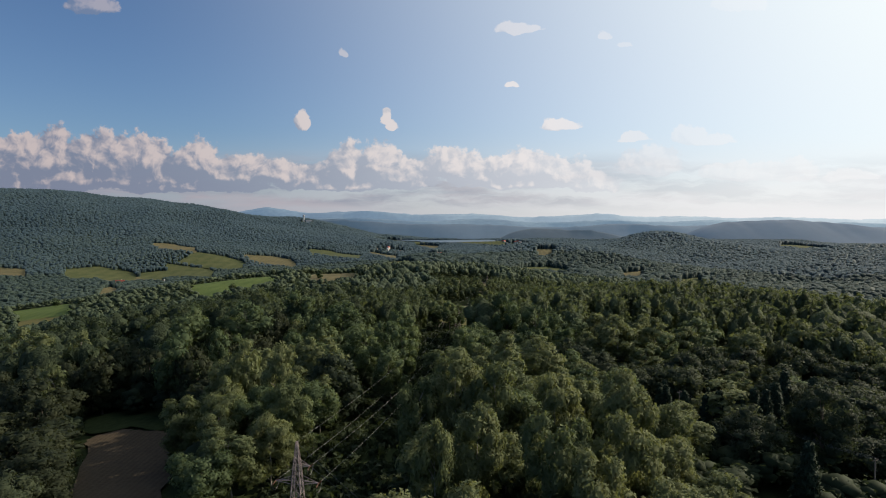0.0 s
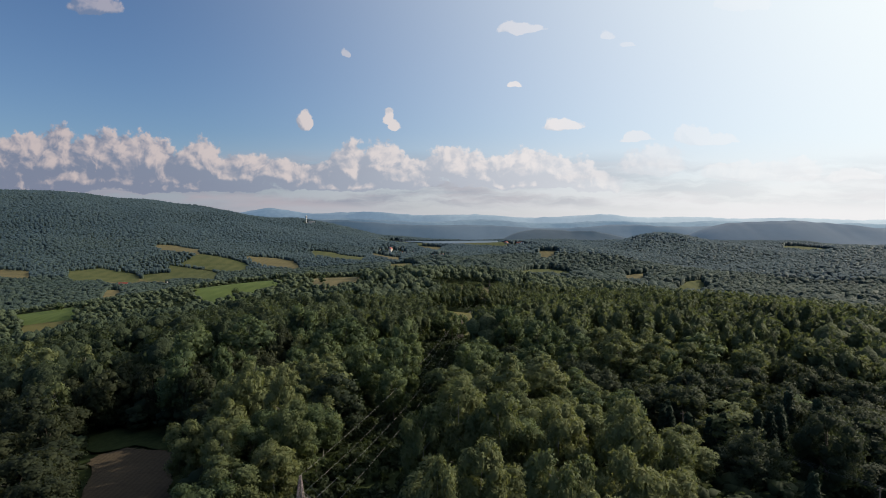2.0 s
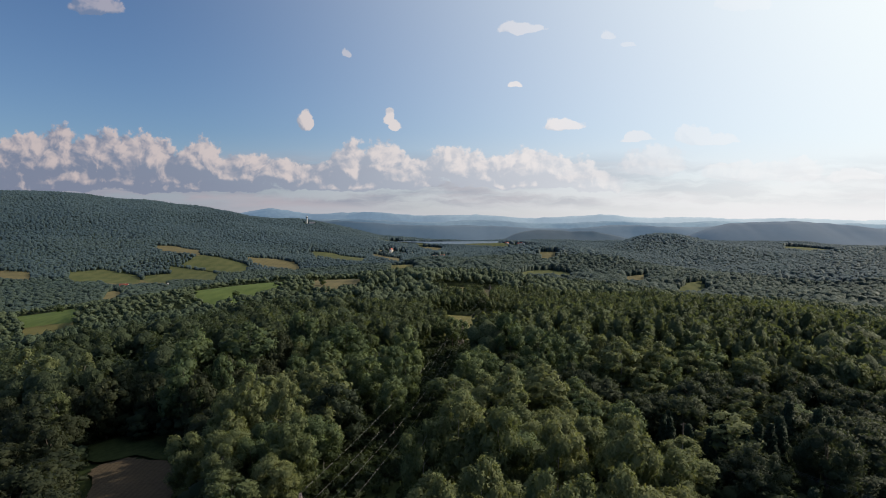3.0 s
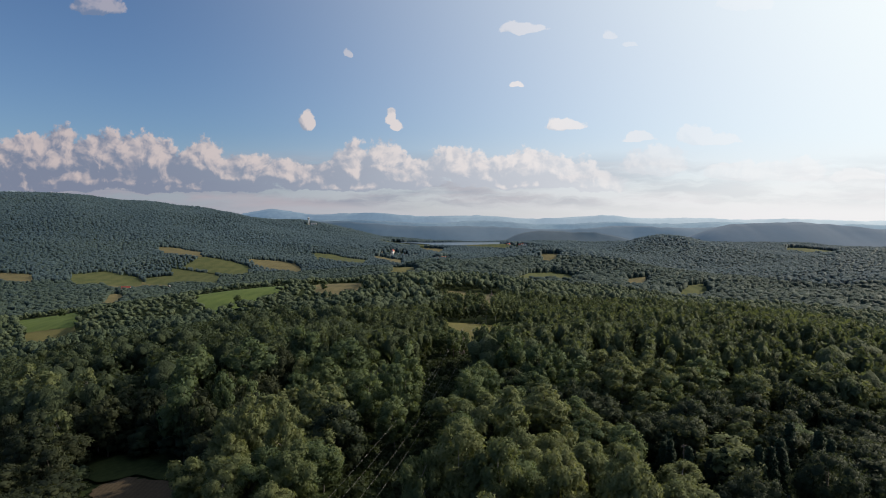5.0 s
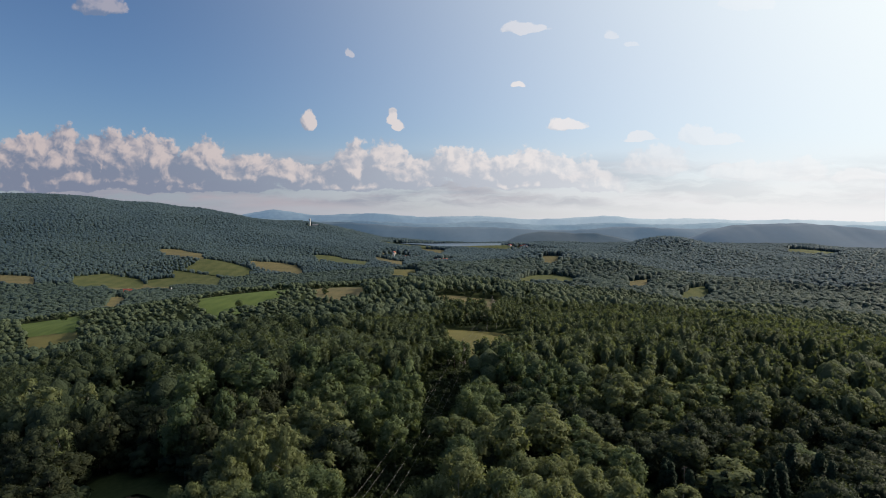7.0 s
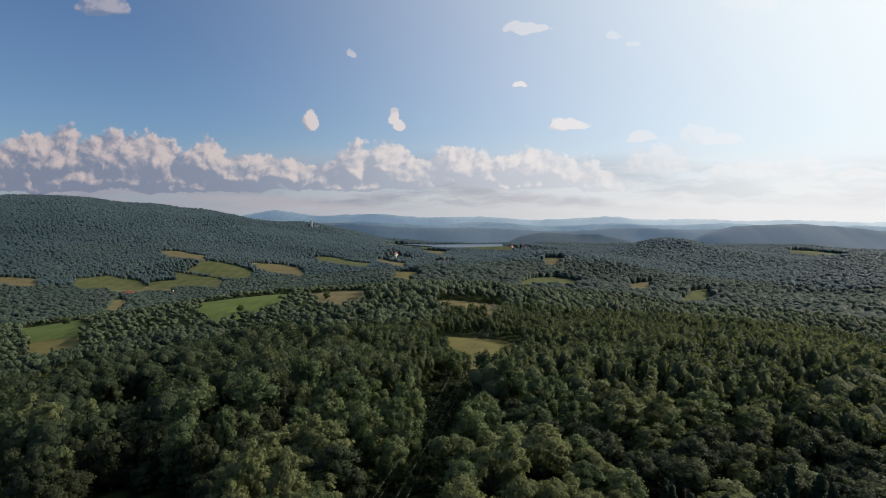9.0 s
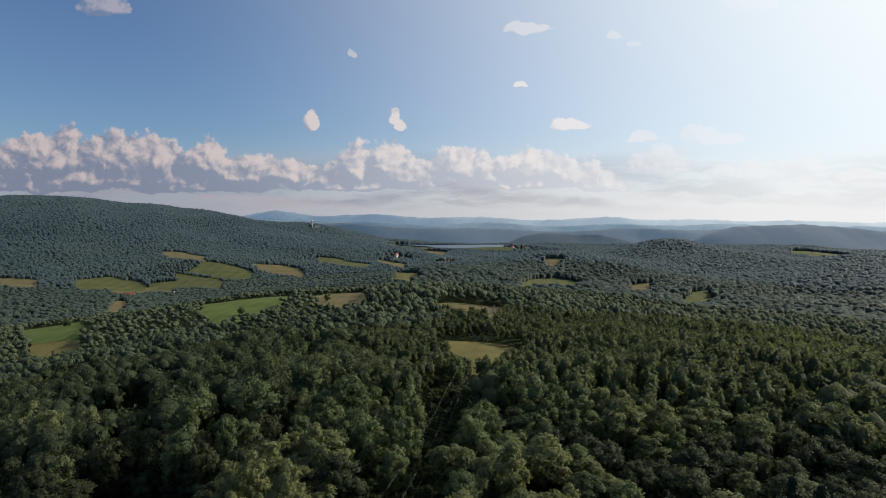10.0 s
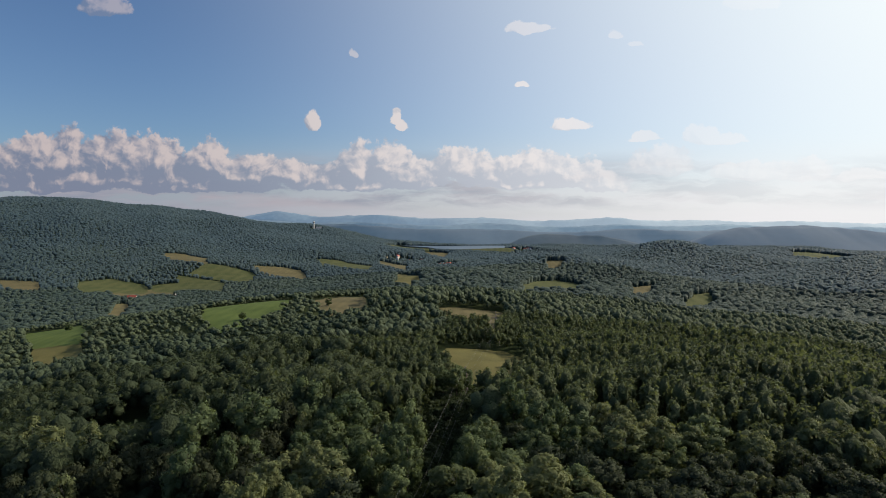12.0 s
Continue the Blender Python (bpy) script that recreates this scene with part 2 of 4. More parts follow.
# ======== the lie of the land ========
def swell(x, y, cx, cy, height, rx, ry, turn=0.0, power=2.0):
    """One rounded hill."""
    c, s = math.cos(radians(turn)), math.sin(radians(turn))
    dx, dy = x - cx, y - cy
    a, b = (dx * c + dy * s) / rx, (-dx * s + dy * c) / ry
    return height * np.exp(-(a * a + b * b) ** (power / 2))


def land(x, y):
    """Height of the bare ground."""
    x, y = np.asarray(x, float), np.asarray(y, float)
    yy = np.maximum(y, 0)
    side = np.where(x - 0.03 * y < 10, 350.0, 420.0)
    z = -75 + 78 * np.exp(-(yy / 980) ** 2.3 - ((x - 10) / side) ** 2) * np.exp(-(np.minimum(y, 0) / 900) ** 2)
    z = z + swell(x, y, -225, 700, 25, 170, 140) + swell(x, y, -120, 1190, 21, 170, 220)
    z = z + swell(x, y, -1750, 2480, 214, 1090, 900, -14, 2.5)        # long wooded hill
    slope = np.exp(-((x + 1500) / 800) ** 2 - ((y - 2150) / 420) ** 2)
    z = z + slope * (9 * np.sin(x / 105 + 0.9 * np.sin(y / 170)) * np.sin(y / 140 + 0.5) + 5 * np.sin(x / 47 + y / 90))
    dale = np.exp(-((x - 800) / 520) ** 2 - ((y - 1500) / 480) ** 2)
    z = z + dale * (12 * np.sin(x / 120 + 0.8 * np.sin(y / 150)) * np.sin(y / 115 + 1.1) + 4 * np.sin(x / 63 - y / 48))
    z = z + swell(x, y, -590, 2860, 50, 270, 330)
    z = z + swell(x, y, -560, 1560, 14, 320, 120, 12) + swell(x, y, -860, 1270, -17, 340, 170)
    z = z + swell(x, y, 690, 1970, 52, 175, 200, 0)                   # small cone
    z = z + swell(x, y, 330, 1620, 32, 300, 260, 20)
    z = z + swell(x, y, 1300, 1550, 36, 480, 420, -10) + swell(x, y, 520, 1050, -17, 300, 260)
    z = z + swell(x, y, 1250, 2090, 15, 420, 150) + swell(x, y, 0, 2880, -16, 300, 230, 0, 4.0) + swell(x, y, 60, 2400, -10, 260, 170) + swell(x, y, 100, 2615, 10, 330, 55) + swell(x, y, -170, 2985, -18, 210, 105, -20, 4.0)
    z = z + 3.2 * np.sin(x / 71 + 1.3) * np.sin(y / 93 + 0.4) * np.clip(np.hypot(x, y) / 350, 0.15, 1.6)
    z = z + 2.6 * np.sin(x / 19 + y / 52 + 0.8) * np.sin(y / 27 + 0.6 * np.sin(x / 40)) * np.clip((y - 110) / 120, 0, 1) * np.clip((700 - y) / 200, 0, 1)
    z = z + 5.0 * np.sin(x / 190 + 0.5) * np.sin(y / 230 + 2.1) * np.clip(np.hypot(x, y) / 900 - 0.2, 0, 2)
    return z


def build_ground():
    radii = np.concatenate(([0.0], np.geomspace(18, 4900, 170)))
    turn = np.radians(np.concatenate((np.linspace(-50, 50, 230), np.linspace(54, 306, 64))))
    r, a = np.meshgrid(radii[1:], turn, indexing="ij")
    x, y = r * np.sin(a), r * np.cos(a)
    v = np.stack((x, y, land(x, y)), -1).reshape(-1, 3)
    n = len(turn)
    i, j = np.meshgrid(np.arange(len(radii) - 2), np.arange(n), indexing="ij")
    k = (j + 1) % n
    quads = np.stack((i * n + j, (i + 1) * n + j, (i + 1) * n + k, i * n + k), -1).reshape(-1, 4)
    me = mesh_of("ground", v, quads, [GROUND], True)
    bm = bmesh.new()
    bm.from_mesh(me)
    bm.verts.ensure_lookup_table()
    bm.faces.new(bm.verts[:n][::-1])
    bmesh.ops.recalc_face_normals(bm, faces=bm.faces)
    bm.to_mesh(me)
    bm.free()
    tagged(new("ground", me), "rolling forest floor of dark grass and undergrowth", "ground", kind="structure")


build_ground()

# fields: outlines of open land, kept to know where no trees stand
FIELDS = []


def outline(points, steps=6, rough=0.09, seed=0):
    """A rounded closed line through the points, a little uneven."""
    rng = np.random.default_rng(seed)
    p, out = np.array(points, float), []
    size = np.ptp(p, axis=0).max()
    for k in range(len(p)):
        a, b, c, d = p[k - 1], p[k], p[(k + 1) % len(p)], p[(k + 2) % len(p)]
        for q in range(steps):
            t = q / steps
            m, n = (c - a) * 0.20, (d - b) * 0.20
            out.append((2 * t ** 3 - 3 * t ** 2 + 1) * b + (t ** 3 - 2 * t ** 2 + t) * m + (3 * t ** 2 - 2 * t ** 3) * c + (t ** 3 - t ** 2) * n
                       + rng.normal(scale=rough * size * 0.12, size=2))
    return np.array(out)


def inside(x, y, edge):
    """True for the places within a closed outline."""
    odd = np.zeros(x.shape, bool)
    for (ax, ay), (bx, by) in zip(edge, np.roll(edge, -1, 0)):
        if ay != by:
            odd ^= ((ay > y) != (by > y)) & (x < (bx - ax) * (y - ay) / (by - ay) + ax)
    return odd


def field(points, cover, name, label, lift=None):
    """A patch of open land draped over the ground."""
    edge = outline(points, seed=len(FIELDS))
    mid = edge.mean(0)
    FIELDS.append(edge)
    low, high = edge.min(0), edge.max(0)
    step = max(3.0, float((high - low).max()) / 22)
    gx, gy = [g.ravel() for g in np.meshgrid(np.arange(low[0] + step / 2, high[0], step), np.arange(low[1] + step / 2, high[1], step))]
    held = inside(gx, gy, edge)
    flat = np.concatenate((edge, np.column_stack((gx, gy))[held]))
    rim = [(k, (k + 1) % len(edge)) for k in range(len(edge))]
    spots, _, tris, *_ = delaunay_2d_cdt([Vector(p) for p in flat - mid], rim, [], 1, 1e-4)
    flat = np.array([p[:] for p in spots]) + mid
    if lift is None:
        lift = 0.5 + math.hypot(*mid) * 0.0010
    z0 = float(land(*mid))
    v = np.column_stack((flat - mid, land(flat[:, 0], flat[:, 1]) + lift - z0))
    me = mesh_of(name, v, tris, [cover], True)
    bm = bmesh.new()
    bm.from_mesh(me)
    if sum(f.normal.z for f in bm.faces) < 0:
        bmesh.ops.reverse_faces(bm, faces=bm.faces)
    bm.to_mesh(me)
    bm.free()
    ob = new(name, me)
    ob.location = (mid[0], mid[1], z0)
    return tagged(ob, label, name.replace("_", " "), kind="structure")


def build_fields():
    field([(-84, 136), (-83, 142), (-77, 144), (-66, 139), (-60, 127), (-49, 103), (-38, 66), (-50, 58), (-60, 85), (-68, 107)], SOIL, "tilled_field", "strip of brown tilled soil between tall trees")
    # dark forest floor used on this verge to imitate tree shade
    field([(-98, 152), (-91, 162), (-74, 153), (-68, 141), (-78, 146), (-85, 143)], GROUND, "grass_verge", "grass verge beyond the tilled soil, dark cover in place of shade")
    field([(-158, 253), (-136, 261), (-110, 222), (-102, 196), (-119, 200), (-135, 218)], GRASS, "forest_glade", "shaded grassy glade inside the forest")
    field([(-9, 330), (-6, 396), (14, 408), (38, 400), (46, 352), (22, 304), (4, 296)], DRY, "forest_glade", "sunlit yellow-green glade under the power line")
    field([(-308, 716), (-255, 716), (-205, 735), (-186, 680), (-186, 566), (-199, 543), (-211, 535), (-250, 595), (-288, 675)], GREEN, "meadow", "bright green mown meadow on the slope")
    field([(-1008, 1307), (-954, 1302), (-905, 1289), (-838, 1193), (-866, 1182), (-931, 1206)], STRAW, "stubble_field", "pale field at the foot of the wooded hill")
    field([(-838, 1308), (-798, 1358), (-752, 1357), (-692, 1334), (-664, 1265), (-727, 1246), (-760, 1212), (-795, 1250)], GRASS, "meadow", "domed olive-green meadow at the foot of the hill")
    field([(-751, 1287), (-680, 1305), (-620, 1316), (-538, 1142), (-603, 1180), (-634, 1105), (-707, 1212)], STRAW, "stubble_field", "pale reaped strip beside the farm")
    field([(-685, 1336), (-641, 1371), (-599, 1364), (-526, 1345), (-472, 1206), (-564, 1270), (-658, 1287)], GRASS, "meadow", "grass slope between dark hedges")
    field([(-664, 1421), (-620, 1412), (-542, 1385), (-510, 1305), (-584, 1346), (-641, 1370)], GRASS, "meadow", "small green slope above a hedge")
    field([(-829, 1690), (-772, 1707), (-674, 1620), (-635, 1515), (-692, 1530), (-746, 1550)], STRAW, "stubble_field", "light yellow field below the wooded hill")
    field([(-639, 1523), (-587, 1521), (-521, 1498), (-488, 1464), (-476, 1366), (-537, 1391), (-594, 1416), (-642, 1433)], GRASS, "meadow", "pasture with scattered bushes below the wooded hill")
    field([(-528, 1560), (-461, 1585), (-402, 1559), (-352, 1417), (-424, 1456), (-478, 1476)], STRAW, "stubble_field", "light straw-yellow slope below the hill")
    field([(-413, 1780), (-350, 1785), (-232, 1665), (-229, 1538), (-315, 1607), (-375, 1670)], GRASS, "meadow", "narrow green pasture at the valley's edge")
    field([(-154, 1476), (-118, 1420), (-63, 1114), (-66, 1026), (-89, 1015), (-109, 1047)], DRY, "meadow", "yellow-green meadow in front of the village")
    field([(-243, 1892), (-147, 1772), (-129, 1526), (-198, 1646)], STRAW, "stubble_field", "narrow straw-coloured strip near the village")
    field([(-163, 690), (-152, 734), (-133, 770), (-118, 760), (-85, 574), (-98, 569), (-126, 586), (-145, 624)], STRAW, "stubble_field", "golden stubble field beside the woods")
    field([(-542, 738), (-500, 740), (-475, 758), (-375, 597), (-393, 590), (-426, 596), (-459, 627)], GREEN, "meadow", "green meadow with long evening shadows")
    field([(-439, 615), (-420, 630), (-392, 615), (-323, 514), (-324, 488), (-340, 476)], DRY, "stubble_field", "dry brown field under the green meadow")
    field([(-17, 610), (8, 626), (50, 605), (36, 491), (20, 481), (-3, 483)], STRAW, "stubble_field", "pale straw-coloured clearing behind the trees")
    field([(130, 1186), (176, 1283), (233, 1301), (263, 1260), (208, 1028), (159, 1050), (101, 959)], GRASS, "meadow", "pale green clearing in the valley woods")
    field([(226, 1528), (272, 1522), (240, 1403), (208, 1396)], STRAW, "stubble_field", "golden clearing on the wooded rise")
    field([(354, 1239), (415, 1274), (364, 1144), (296, 1017)], STRAW, "stubble_field", "small yellow clearing in the valley")
    field([(396, 1084), (458, 1168), (511, 1204), (459, 1092), (339, 895), (304, 827)], GRASS, "meadow", "olive-green clearing above the valley")
    field([(-139, 2521), (-32, 2454), (-38, 2154), (-105, 2179)], STRAW, "stubble_field", "reddish-brown field above the lake shore")
    field([(1361, 2513), (1494, 2525), (1611, 2304), (1330, 1960), (1193, 1927), (1105, 1989)], GRASS, "meadow", "light meadow at the foot of the flat-topped hill")
    field([(-300, 2540), (-60, 2560), (236, 2540), (232, 2680), (-10, 2665), (-140, 2890), (-300, 3040)], GRASS, "meadow", "hazy meadows along the lake shore")
    field([(-584, 1008), (-560, 1020), (-473, 834), (-490, 828)], STRAW, "farm_track", "bare sandy farm track beside the red-roofed house")


build_fields()


def line_x(y):
    """The power line's way across the land."""
    return -20.7 + (y - 81.0) * 0.128


def open_land(x, y, margin=0.0):
    """True where no trees stand."""
    free = np.zeros(x.shape, bool)
    for edge in FIELDS:
        near = np.where((x > edge[:, 0].min() - 5) & (x < edge[:, 0].max() + 5) & (y > edge[:, 1].min() - 5) & (y < edge[:, 1].max() + 5))[0]
        if not len(near):
            continue
        free[near] |= inside(x[near], y[near], edge)
    off = x - line_x(y)
    free |= (off > -9.5 - margin) & (off < 10 + 6 * np.clip((190 - y) / 80, 0, 1) + margin) & (y > -50) & (y < 310) | (np.abs(off) < 4) & (y < 520)
    free |= ((x - 18) / 13) ** 2 + ((y - 282) / 24) ** 2 < 1
    free |= ((x - 64) / 25) ** 2 + ((y - 131) / 16) ** 2 < 1
    return free


# ======== trees ========
def ball(sub):
    bm = bmesh.new()
    bmesh.ops.create_icosphere(bm, subdivisions=sub, radius=1.0)
    v = np.array([p.co[:] for p in bm.verts])
    f = np.array([[p.index for p in q.verts] for q in bm.faces])
    bm.free()
    return v, f


BALL = ball(1)

# height, half width, side heads, their steepness, masses and their size, droop of the sprays
SHAPES = {
    "birch": (21.0, 4.7, 4, 1.55, 54, (0.85, 1.45), 0.9),
    "young_birch": (17.0, 2.9, 2, 1.9, 30, (0.65, 1.1), 0.5),
    "alder": (20.0, 5.0, 4, 1.3, 54, (0.95, 1.6), 0.2),
    "oak": (16.0, 6.0, 6, 0.95, 66, (1.0, 1.7), 0.1),
    "maple": (16.0, 6.0, 6, 1.0, 66, (1.0, 1.7), 0.1),
    "spruce": (13.0, 2.7, 0, 3.0, 60, (0.4, 0.75), 0.5),
}


def boughs(rng, kind):
    """The rounded heads that make up a crown: rows of x, y, z, half width, half height."""
    tall, half, count, steep = SHAPES[kind][:4]
    r = half * rng.uniform(0.66, 0.76)
    rows = [(0.0, 0.0, tall - r * steep, r, r * steep)]
    turn = rng.uniform(0, 6.28)
    for k in range(count):
        a = turn + 6.283 * k / count + rng.uniform(-0.35, 0.35)
        off, r, top = half * rng.uniform(0.42, 0.62), half * rng.uniform(0.40, 0.56), tall * rng.uniform(0.74, 0.95)
        rows.append((off * math.cos(a), off * math.sin(a), top - r * steep, r, r * steep))
        a += rng.uniform(0.3, 0.9)
        rows.append((off * 1.08 * math.cos(a), off * 1.08 * math.sin(a), tall * rng.uniform(0.36, 0.5), r * 0.95, r * 1.25))
    return np.array(rows)


def lobes(rng, kind, heads):
    """Leafy masses over the heads of a crown: rows of x, y, z, radius."""
    tall, half, _, _, count, (small, big), _ = SHAPES[kind]
    rows = []
    if kind == "spruce":
        for k in range(count):
            f, r, a = (k + rng.uniform(0, 1)) / count, rng.uniform(small, big), k * 2.4
            d = half * max(0.03, 1 - f) ** 0.9 * rng.uniform(0.6, 1.1)
            rows.append((d * math.cos(a), d * math.sin(a), 0.8 + r * 0.6 + f * (tall - 1.6), r))
        return np.array(rows)
    share = heads[:, 3] * heads[:, 4]
    while len(rows) < count:
        k = rng.choice(len(heads), p=share / share.sum())
        way = rng.normal(size=3)
        way[2] += 0.25
        way /= np.linalg.norm(way)
        r = rng.uniform(small, big)
        size = np.array((heads[k, 3], heads[k, 3], heads[k, 4]))
        p = heads[k, :3] + way * (size - 0.55 * r) * rng.uniform(0.88, 1.08)
        deep = np.linalg.norm((p - heads[:, :3]) / heads[:, (3, 3, 4)], axis=1)
        deep[k] = 9
        if deep.min() > 0.72 and p[2] > 1.5:
            rows.append((*p, r))
    return np.array(rows)


def leaf_cards(rng, rows, count, size, droop, loose=1.0):
    """Small leafy sprays over the masses, facing outward and up: corners, faces and normals."""
    mid = np.array((0, 0, rows[:, 2].mean()))
    weight = rows[:, 3] ** 2
    pick = rng.choice(len(rows), count * 4, p=weight / weight.sum())
    way = rng.normal(size=(count * 4, 3))
    way[:, 2] += 0.3
    way /= np.linalg.norm(way, axis=1)[:, None]
    p = rows[pick, :3] + way * (rows[pick, 3] * rng.uniform(0.82, 1 + 0.3 * loose, count * 4))[:, None]
    far = np.linalg.norm(p[:, None, :] - rows[None, :, :3], axis=2) / rows[None, :, 3]
    keep = np.where(far.min(1) > 0.80)[0][:count]
    p, way = p[keep], way[keep]
    out = p - mid
    out /= np.linalg.norm(out, axis=1)[:, None]
    soft = way * 0.58 + out * 0.55 + rng.normal(scale=0.36 * loose, size=way.shape)
    soft /= np.linalg.norm(soft, axis=1)[:, None]
    face = soft + rng.normal(scale=0.38, size=way.shape)
    face /= np.linalg.norm(face, axis=1)[:, None]
    side = np.cross(face, np.array((0, 0, 1.0)) + rng.normal(scale=0.45, size=way.shape))
    side /= np.linalg.norm(side, axis=1)[:, None]
    up = np.cross(side, face)
    s = (size * rng.uniform(0.55, 1.4, len(p)))[:, None]
    long = s * (1 + droop)
    v = np.stack((p - side * s * 0.6 + up * long * 0.4, p - up * long * 0.75 + side * s * rng.uniform(-0.3, 0.3, s.shape), p + side * s * 0.6 + up * long * 0.35), 1)
    f = np.arange(len(p) * 3).reshape(-1, 3)
    return v.reshape(-1, 3), f[:, (0, 2, 1)], np.repeat(soft, 3, 0)


def crown(seed, kind, count, size, inside="lobes", loose=1.0):
    """A crown: sprays of leaves over a dense inside, which follows its masses or, seen from far, its heads."""
    rng = np.random.default_rng(seed)
    heads = boughs(rng, kind)
    rows = lobes(rng, kind, heads)
    vs, fs, ns, base = [], [], [], 0
    if count:
        v, f, n = leaf_cards(rng, rows, count, size, SHAPES[kind][6], loose)
        vs, fs, ns, base = [v], [f], [n], len(v)
    iv, it = BALL
    if inside == "lobes":
        masses = [(row[:3], row[3] * np.array((0.74, 0.74, 0.74))) for row in rows]
    elif inside == "heads":
        masses = [(row[:3], row[(3, 3, 4),] * 0.82) for row in heads]
    else:
        masses = [(row[:3], row[(3, 3, 4),] * 0.98) for row in np.concatenate((heads[:1], heads[1:6:2]))]
    mid = (0, 0, rows[:, 2].mean())
    for place, r in masses:
        vs.append(iv * r * rng.uniform(0.82, 1.15, (len(iv), 1)) + place)
        fs.append(it + base)
        away = vs[-1] - mid
        ns.append(iv * 0.6 + 0.5 * away / np.linalg.norm(away, axis=1)[:, None])
        base += len(iv)
    return np.concatenate(vs), np.concatenate(fs), np.concatenate(ns), rows


def tube(bm, a, b, ra, rb, sides=6):
    a, b = Vector(a), Vector(b)
    turn = (b - a).to_track_quat("Z", "Y").to_matrix()
    rings = []
    for p, r in ((a, ra), (b, rb)):
        rings.append([bm.verts.new(p + turn @ Vector((r * math.cos(6.2832 * k / sides), r * math.sin(6.2832 * k / sides), 0))) for k in range(sides)])
    for k in range(sides):
        bm.faces.new((rings[0][k], rings[0][(k + 1) % sides], rings[1][(k + 1) % sides], rings[1][k]))
    bm.faces.new(rings[0][::-1])
    bm.faces.new(rings[1])


def bm_mesh(name, bm, mat):
    bmesh.ops.recalc_face_normals(bm, faces=bm.faces)
    me = bpy.data.meshes.new(name)
    bm.to_mesh(me)
    bm.free()
    me.materials.append(mat)
    return me


def trunk_mesh(seed, rows, mat, thick):
    rng = np.random.default_rng(seed + 900)
    bm = bmesh.new()
    top = rows[:, 2].max()
    bend = [Vector((0, 0, -0.8))]
    for k in range(1, 5):
        bend.append(Vector((rng.uniform(-0.25, 0.25) * k * 0.6, rng.uniform(-0.25, 0.25) * k * 0.6, top * k / 4.3)))
    for k in range(4):
        tube(bm, bend[k], bend[k + 1], thick * (1 - 0.23 * k), thick * (1 - 0.23 * (k + 1)))
    for k in rng.choice(len(rows), 7, replace=False):
        x, y, z, r = rows[k]
        tube(bm, (0, 0, max(2.0, z - 2.6)), (x, y, z), thick * 0.34, thick * 0.1, 4)
    return bm_mesh("trunk", bm, mat)


KINDS = {
    "birch": (BIRCH, BIRCH_BARK, 0.2, "silver birch with a tall drooping olive-green crown"),
    "young_birch": (YOUNG, BIRCH_BARK, 0.13, "slender young birch with a pointed green crown"),
    "alder": (ALDER, BARK, 0.22, "alder with a full mid-green crown in dense forest"),
    "spruce": (SPRUCE, BARK, 0.16, "dark conical spruce standing in the shaded hollow"),
    "maple": (WEST_SHADE, BARK, 0.3, "broad tree on the western slope, shade put into its dark-olive leaves"),
    "oak": (OAK, BARK, 0.32, "broad round-crowned dark-green oak in the forest"),
}


def seed_of(word):
    return sum(ord(c) * (k + 3) for k, c in enumerate(word))


def make_trees(kind, places, count, size, variants=6):
    """Trees of one kind, each a thing with trunk and crown; places are rows of x, y, height, half width."""
    mat, bark, thick, label = KINDS[kind]
    first = []
    rng = np.random.default_rng(seed_of(kind) + count)
    for n, (x, y, tall, half) in enumerate(places):
        wide = half / SHAPES[kind][1]
        m = pose(x, y, float(land(x, y)) - 0.2, rng.uniform(-3, 3), rng.uniform(-3, 3), rng.uniform(0, 360))
        m = m @ Matrix.Diagonal((wide * rng.uniform(0.93, 1.08), wide * rng.uniform(0.93, 1.08), tall / SHAPES[kind][0], 1))
        if n < variants:
            v, f, nn, rows = crown(seed_of(kind) + n * 7 + count, kind, count, size)
            root = new(kind + "_tree")
            part("crown", mesh_of("crown", v, f, [mat], True, None, nn), root)
            part("trunk", trunk_mesh(n, rows, bark, thick), root)
            tagged(root, label, "tree", "forest trees")
            first.append(root)
        else:
            root = copy_thing(first[int(rng.integers(len(first)))], Matrix())
        root.matrix_basis = m


def scatter(rng, near, far, spread, space):
    """Jittered places between two distances, in a wedge ahead."""
    w = far * math.sin(spread)
    xs, ys = np.arange(-w, w, space), np.arange(near * math.cos(spread) - space, far, space)
    x, y = [g.ravel() for g in np.meshgrid(xs, ys)]
    x, y = x + rng.uniform(-0.46, 0.46, x.size) * space, y + rng.uniform(-0.46, 0.46, x.size) * space
    d, a = np.hypot(x, y), np.abs(np.arctan2(x, y))
    ok = (d >= near) & (d < far) & (a < spread)
    x, y = x[ok], y[ok]
    ok = ~open_land(x, y, 1.5)
    if far < 210:                     # wide crowns keep clear of the tilled strip
        for dx in (-4.5, 4.5):
            ok &= ~((y < 150) & (x < -30) & open_land(x + dx, y, 1.5))
    return x[ok], y[ok]


